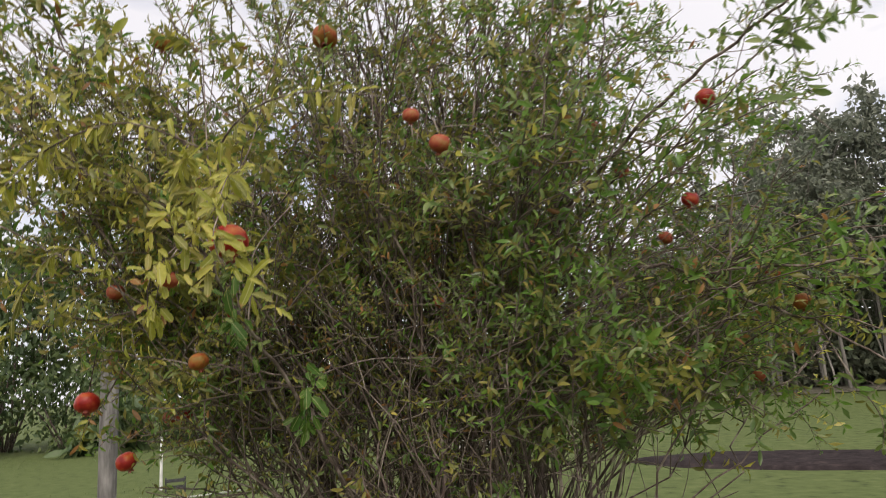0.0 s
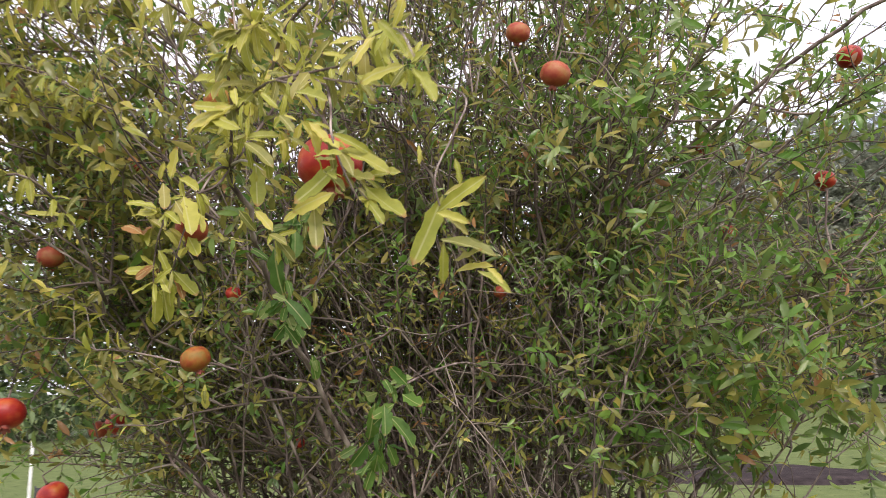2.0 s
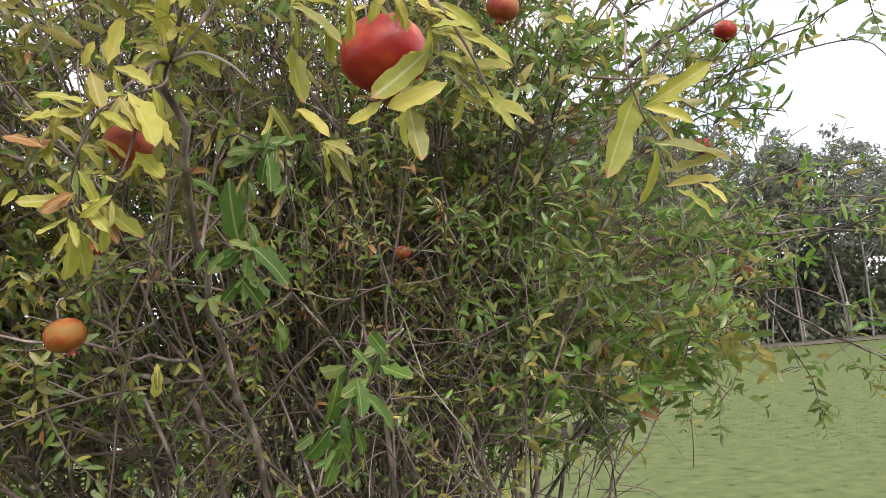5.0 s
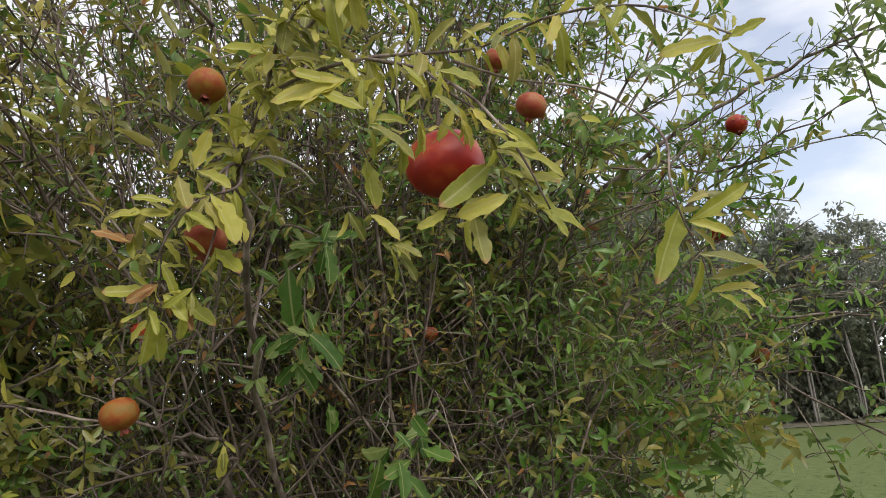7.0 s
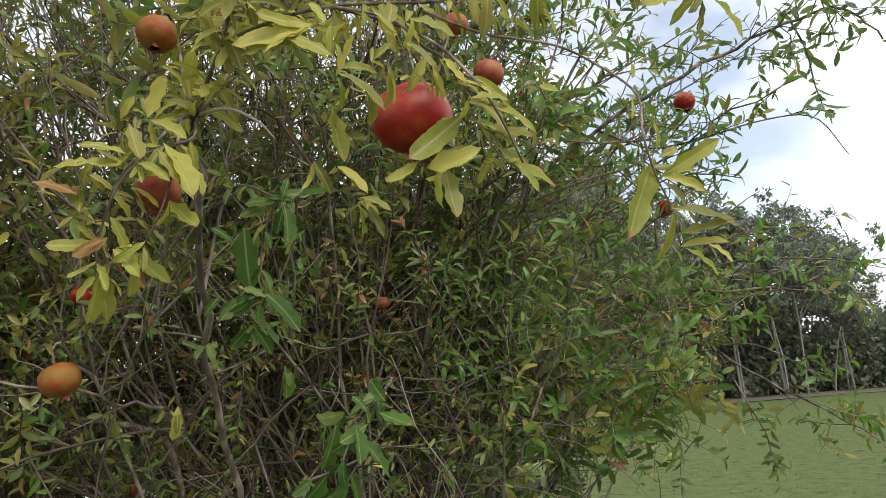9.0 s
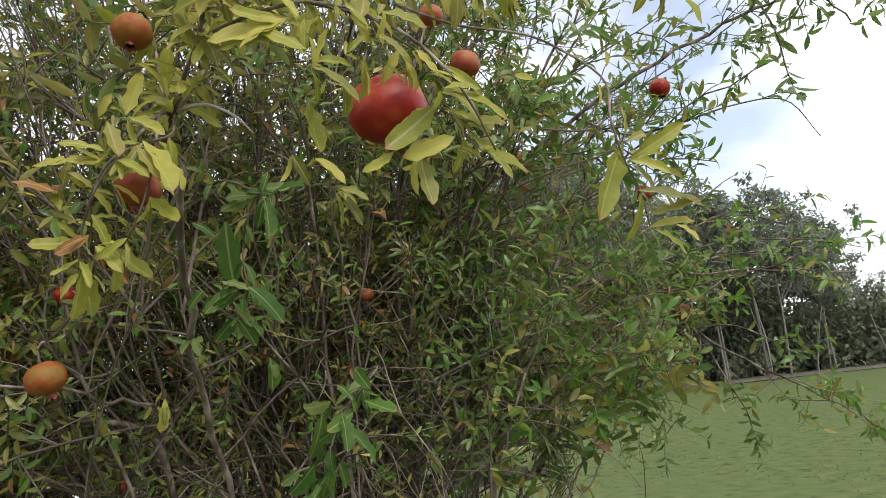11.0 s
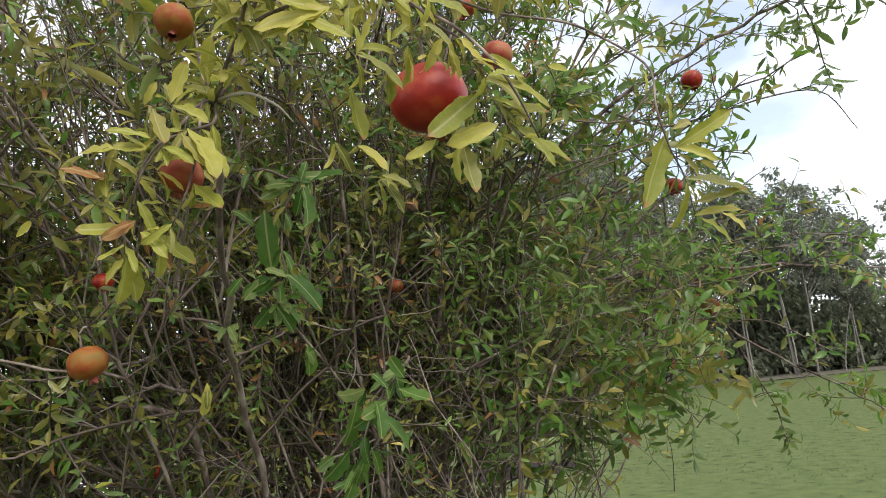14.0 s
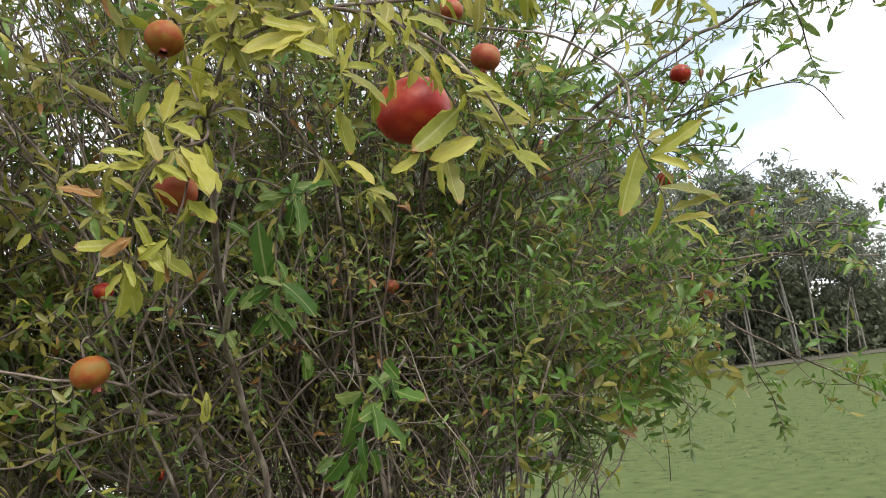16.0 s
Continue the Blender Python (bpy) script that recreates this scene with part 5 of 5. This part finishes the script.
def shrub(x, y, w, h, seed, label, broad=False):
    global rng
    keep, rng = rng, np.random.RandomState(seed)
    t = thing("shrub", label, "shrub", "shrubs by the fence", at=(x, y, 0))
    c, sp = [], []
    for _ in range(9):
        a = rng.uniform(0, 6.28)
        line = wander((0.2 * math.cos(a), 0.2 * math.sin(a), -0.1), (0.4 * w * math.cos(a), 0.4 * w * math.sin(a), h * 0.8), h * 0.85, 7, 0, 0.12)
        v, f = tube(line, np.linspace(0.05, 0.012, 7), 5)
        piece("stem", mesh_of("stem", v, f, M_BARK), t)
        for j in range(2, 7):
            c.append(line[j] + rng.normal(0, 0.12 * w, 3))
            sp.append(rng.uniform(0.16, 0.34) * w)
    c = [np.array((q[0], q[1], max(q[2], 0.3))) for q in c]
    pos, way, face, size = clump_leaves(c, np.array(sp), 34 if broad else 60, 0.55 if broad else 0.07 * w, 0.85)
    piece("crown", leaf_mesh("crown", pos, way, face, size, size * (0.34 if broad else 0.45), 0.6, M_HEDGE_LEAF, small=not broad), t, kind="stuff")
    rng = keep
    return t


for k, (x, y, w, h) in enumerate([(-16.5, 24, 3.2, 3.6), (-14.0, 26, 3.4, 4.2), (-11.0, 27, 3.0, 3.4), (-8.2, 28, 3.4, 3.9), (-5.0, 29, 3.2, 3.2), (-19.5, 22, 3.4, 4.4), (-2.0, 31, 3.5, 3.0), (1.5, 34, 3.6, 3.3), (5.5, 36, 3.8, 4.2)]):
    shrub(x, y, w, h, 60 + k, "dense dark green shrub at the far side of the lawn")
for k, (x, y, w, h) in enumerate([(-12.7, 28.2, 6.0, 8.8), (-16.2, 26.4, 6.2, 9.8), (-19.6, 24.6, 6.0, 10.2), (-23.0, 22.5, 6.4, 10.5)]):
    shrub(x, y, w, h, 90 + k, "tall dense leafy tree closing the far side of the lawn")
shrub(-13.2, 21.2, 1.5, 1.7, 80, "bright big-leaved plant growing before the dark shrubs", True)


# ---- fence post, stake, wire ----
def lathe_post(name, x, y, r, h, mat, label, category, seed):
    r2 = np.random.RandomState(seed)
    t = thing(name, label, category, at=(x, y, 0))
    zs = np.linspace(-0.1, h, 12)
    m, v, f = 14, [], []
    for j, z in enumerate(zs):
        for k in range(m):
            a = 2 * math.pi * k / m
            q = r * (1 + 0.06 * noise.noise((math.cos(a) * 1.5 + seed, math.sin(a) * 1.5, z * 1.2)) - (0.12 if j == 11 else 0))
            v.append((q * math.cos(a), q * math.sin(a), z))
    for j in range(11):
        for k in range(m):
            a, b = j * m + k, j * m + (k + 1) % m
            f.append([a, b, b + m, a + m])
    f.append([11 * m + k for k in range(m)])
    piece("shaft", mesh_of("shaft", v, f, mat), t)
    return t


lathe_post("fence_post", -3.34, 5.87, 0.074, 2.02, M_POST, "grey weathered round timber post standing in the lawn", "post", 3)
lathe_post("stake", -6.4, 12.2, 0.026, 0.92, M_WHITE, "thin white stake in the grass near the post", "stake", 4)


def hose():
    """A pale hose lying on the grass."""
    line = spline([(-12.5, 9.4, 0.02), (-9.0, 10.4, 0.02), (-7.4, 10.8, 0.02), (-6.4, 11.1, 0.02), (-5.4, 11.0, 0.02), (-4.6, 11.5, 0.02)], 40)
    line[:, 2] = 0.03 + 0.05 * np.array([noise.noise((p[0] * 0.15, p[1] * 0.15, 0)) for p in line]) * np.minimum(1, np.hypot(line[:, 0], line[:, 1] - 3) / 6)
    v, f = tube(line, 0.014, 7)
    tagged(new("garden_hose", mesh_of("garden_hose", v, f, M_HOSE)), "pale garden hose lying across the lawn", "hose")


hose()


def crate(x, y):
    """A small black frame of slats on feet."""
    t = thing("crate", "small black slatted crate on the lawn beside the stake", "crate", at=(x, y, 0))
    t.rotation_euler, t.scale = (0, 0, 0.5), (0.68, 0.68, 0.68)
    for z in (0.10, 0.26):
        for sx, sy, w, d in ((0, 0.17, 0.46, 0.02), (0, -0.17, 0.46, 0.02), (0.23, 0, 0.02, 0.36), (-0.23, 0, 0.02, 0.36)):
            bm = bmesh.new()
            bmesh.ops.create_cube(bm, size=1, matrix=Matrix.Translation((sx, sy, z)) @ Matrix.Diagonal((w, d, 0.05, 1)))
            bmesh.ops.bevel(bm, geom=bm.edges, offset=0.004, segments=1, affect="EDGES")
            part("slat", bm, M_BLACK, t, smooth=False)
    for sx in (-0.225, 0.225):
        for sy in (-0.165, 0.165):
            bm = bmesh.new()
            bmesh.ops.create_cube(bm, size=1, matrix=Matrix.Translation((sx, sy, 0.15)) @ Matrix.Diagonal((0.04, 0.04, 0.36, 1)))
            bmesh.ops.bevel(bm, geom=bm.edges, offset=0.004, segments=1, affect="EDGES")
            part("leg", bm, M_BLACK, t, smooth=False)
    return t


crate(-6.0, 11.95)


def sheet(x, y, w, d, h, seed):
    """A crumpled white sheet on the ground."""
    nx, ny = 22, 12
    v, f = [], []
    for j in range(ny):
        for i in range(nx):
            u, s = i / (nx - 1) - 0.5, j / (ny - 1) - 0.5
            e = max(0.0, 1 - (2 * abs(u)) ** 3) * max(0.0, 1 - (2 * abs(s)) ** 3)
            v.append((u * w, s * d, 0.01 + h * e * (0.6 + 0.7 * noise.noise((u * 6 + seed, s * 6, 1)) + 0.3 * noise.noise((u * 17, s * 17, seed)))))
    for j in range(ny - 1):
        for i in range(nx - 1):
            a = j * nx + i
            f.append([a, a + 1, a + nx + 1, a + nx])
    ob = new("plastic_sheet", mesh_of("plastic_sheet", v, f, M_WHITE))
    ob.location = (x, y, 0)
    md = ob.modifiers.new("thickness", "SOLIDIFY")
    md.thickness = 0.006
    return tagged(ob, "crumpled white plastic sheet lying on the grass", "plastic sheet")


sheet(-1.2, 17.2, 1.15, 0.9, 0.34, 2)


def bucket(x, y):
    t = thing("bucket", "white plastic bucket at the foot of the trees", "bucket", at=(x, y, 0))
    v, f, m = [], [], 20
    for r, z in ((0.13, 0.0), (0.135, 0.02), (0.165, 0.36), (0.175, 0.36), (0.175, 0.39), (0.158, 0.39), (0.128, 0.03)):
        v += [(r * math.cos(6.2832 * k / m), r * math.sin(6.2832 * k / m), z) for k in range(m)]
    for j in range(6):
        for k in range(m):
            a, c = j * m + k, j * m + (k + 1) % m
            f.append([a, c, c + m, a + m])
    f += [list(range(m))[::-1], [6 * m + k for k in range(m)]]
    piece("pail", mesh_of("pail", v, f, M_WHITE), t)
    a = np.linspace(0, math.pi, 14)
    v, f = tube(np.stack([0.17 * np.cos(a), 0 * a - 0.01 * np.sin(a), 0.36 + 0.17 * np.sin(a)], 1), 0.005, 5)
    piece("handle", mesh_of("handle", v, f, M_POST), t)
    t.scale = (1.4, 1.4, 1.4)


bucket(22.7, 28.6)
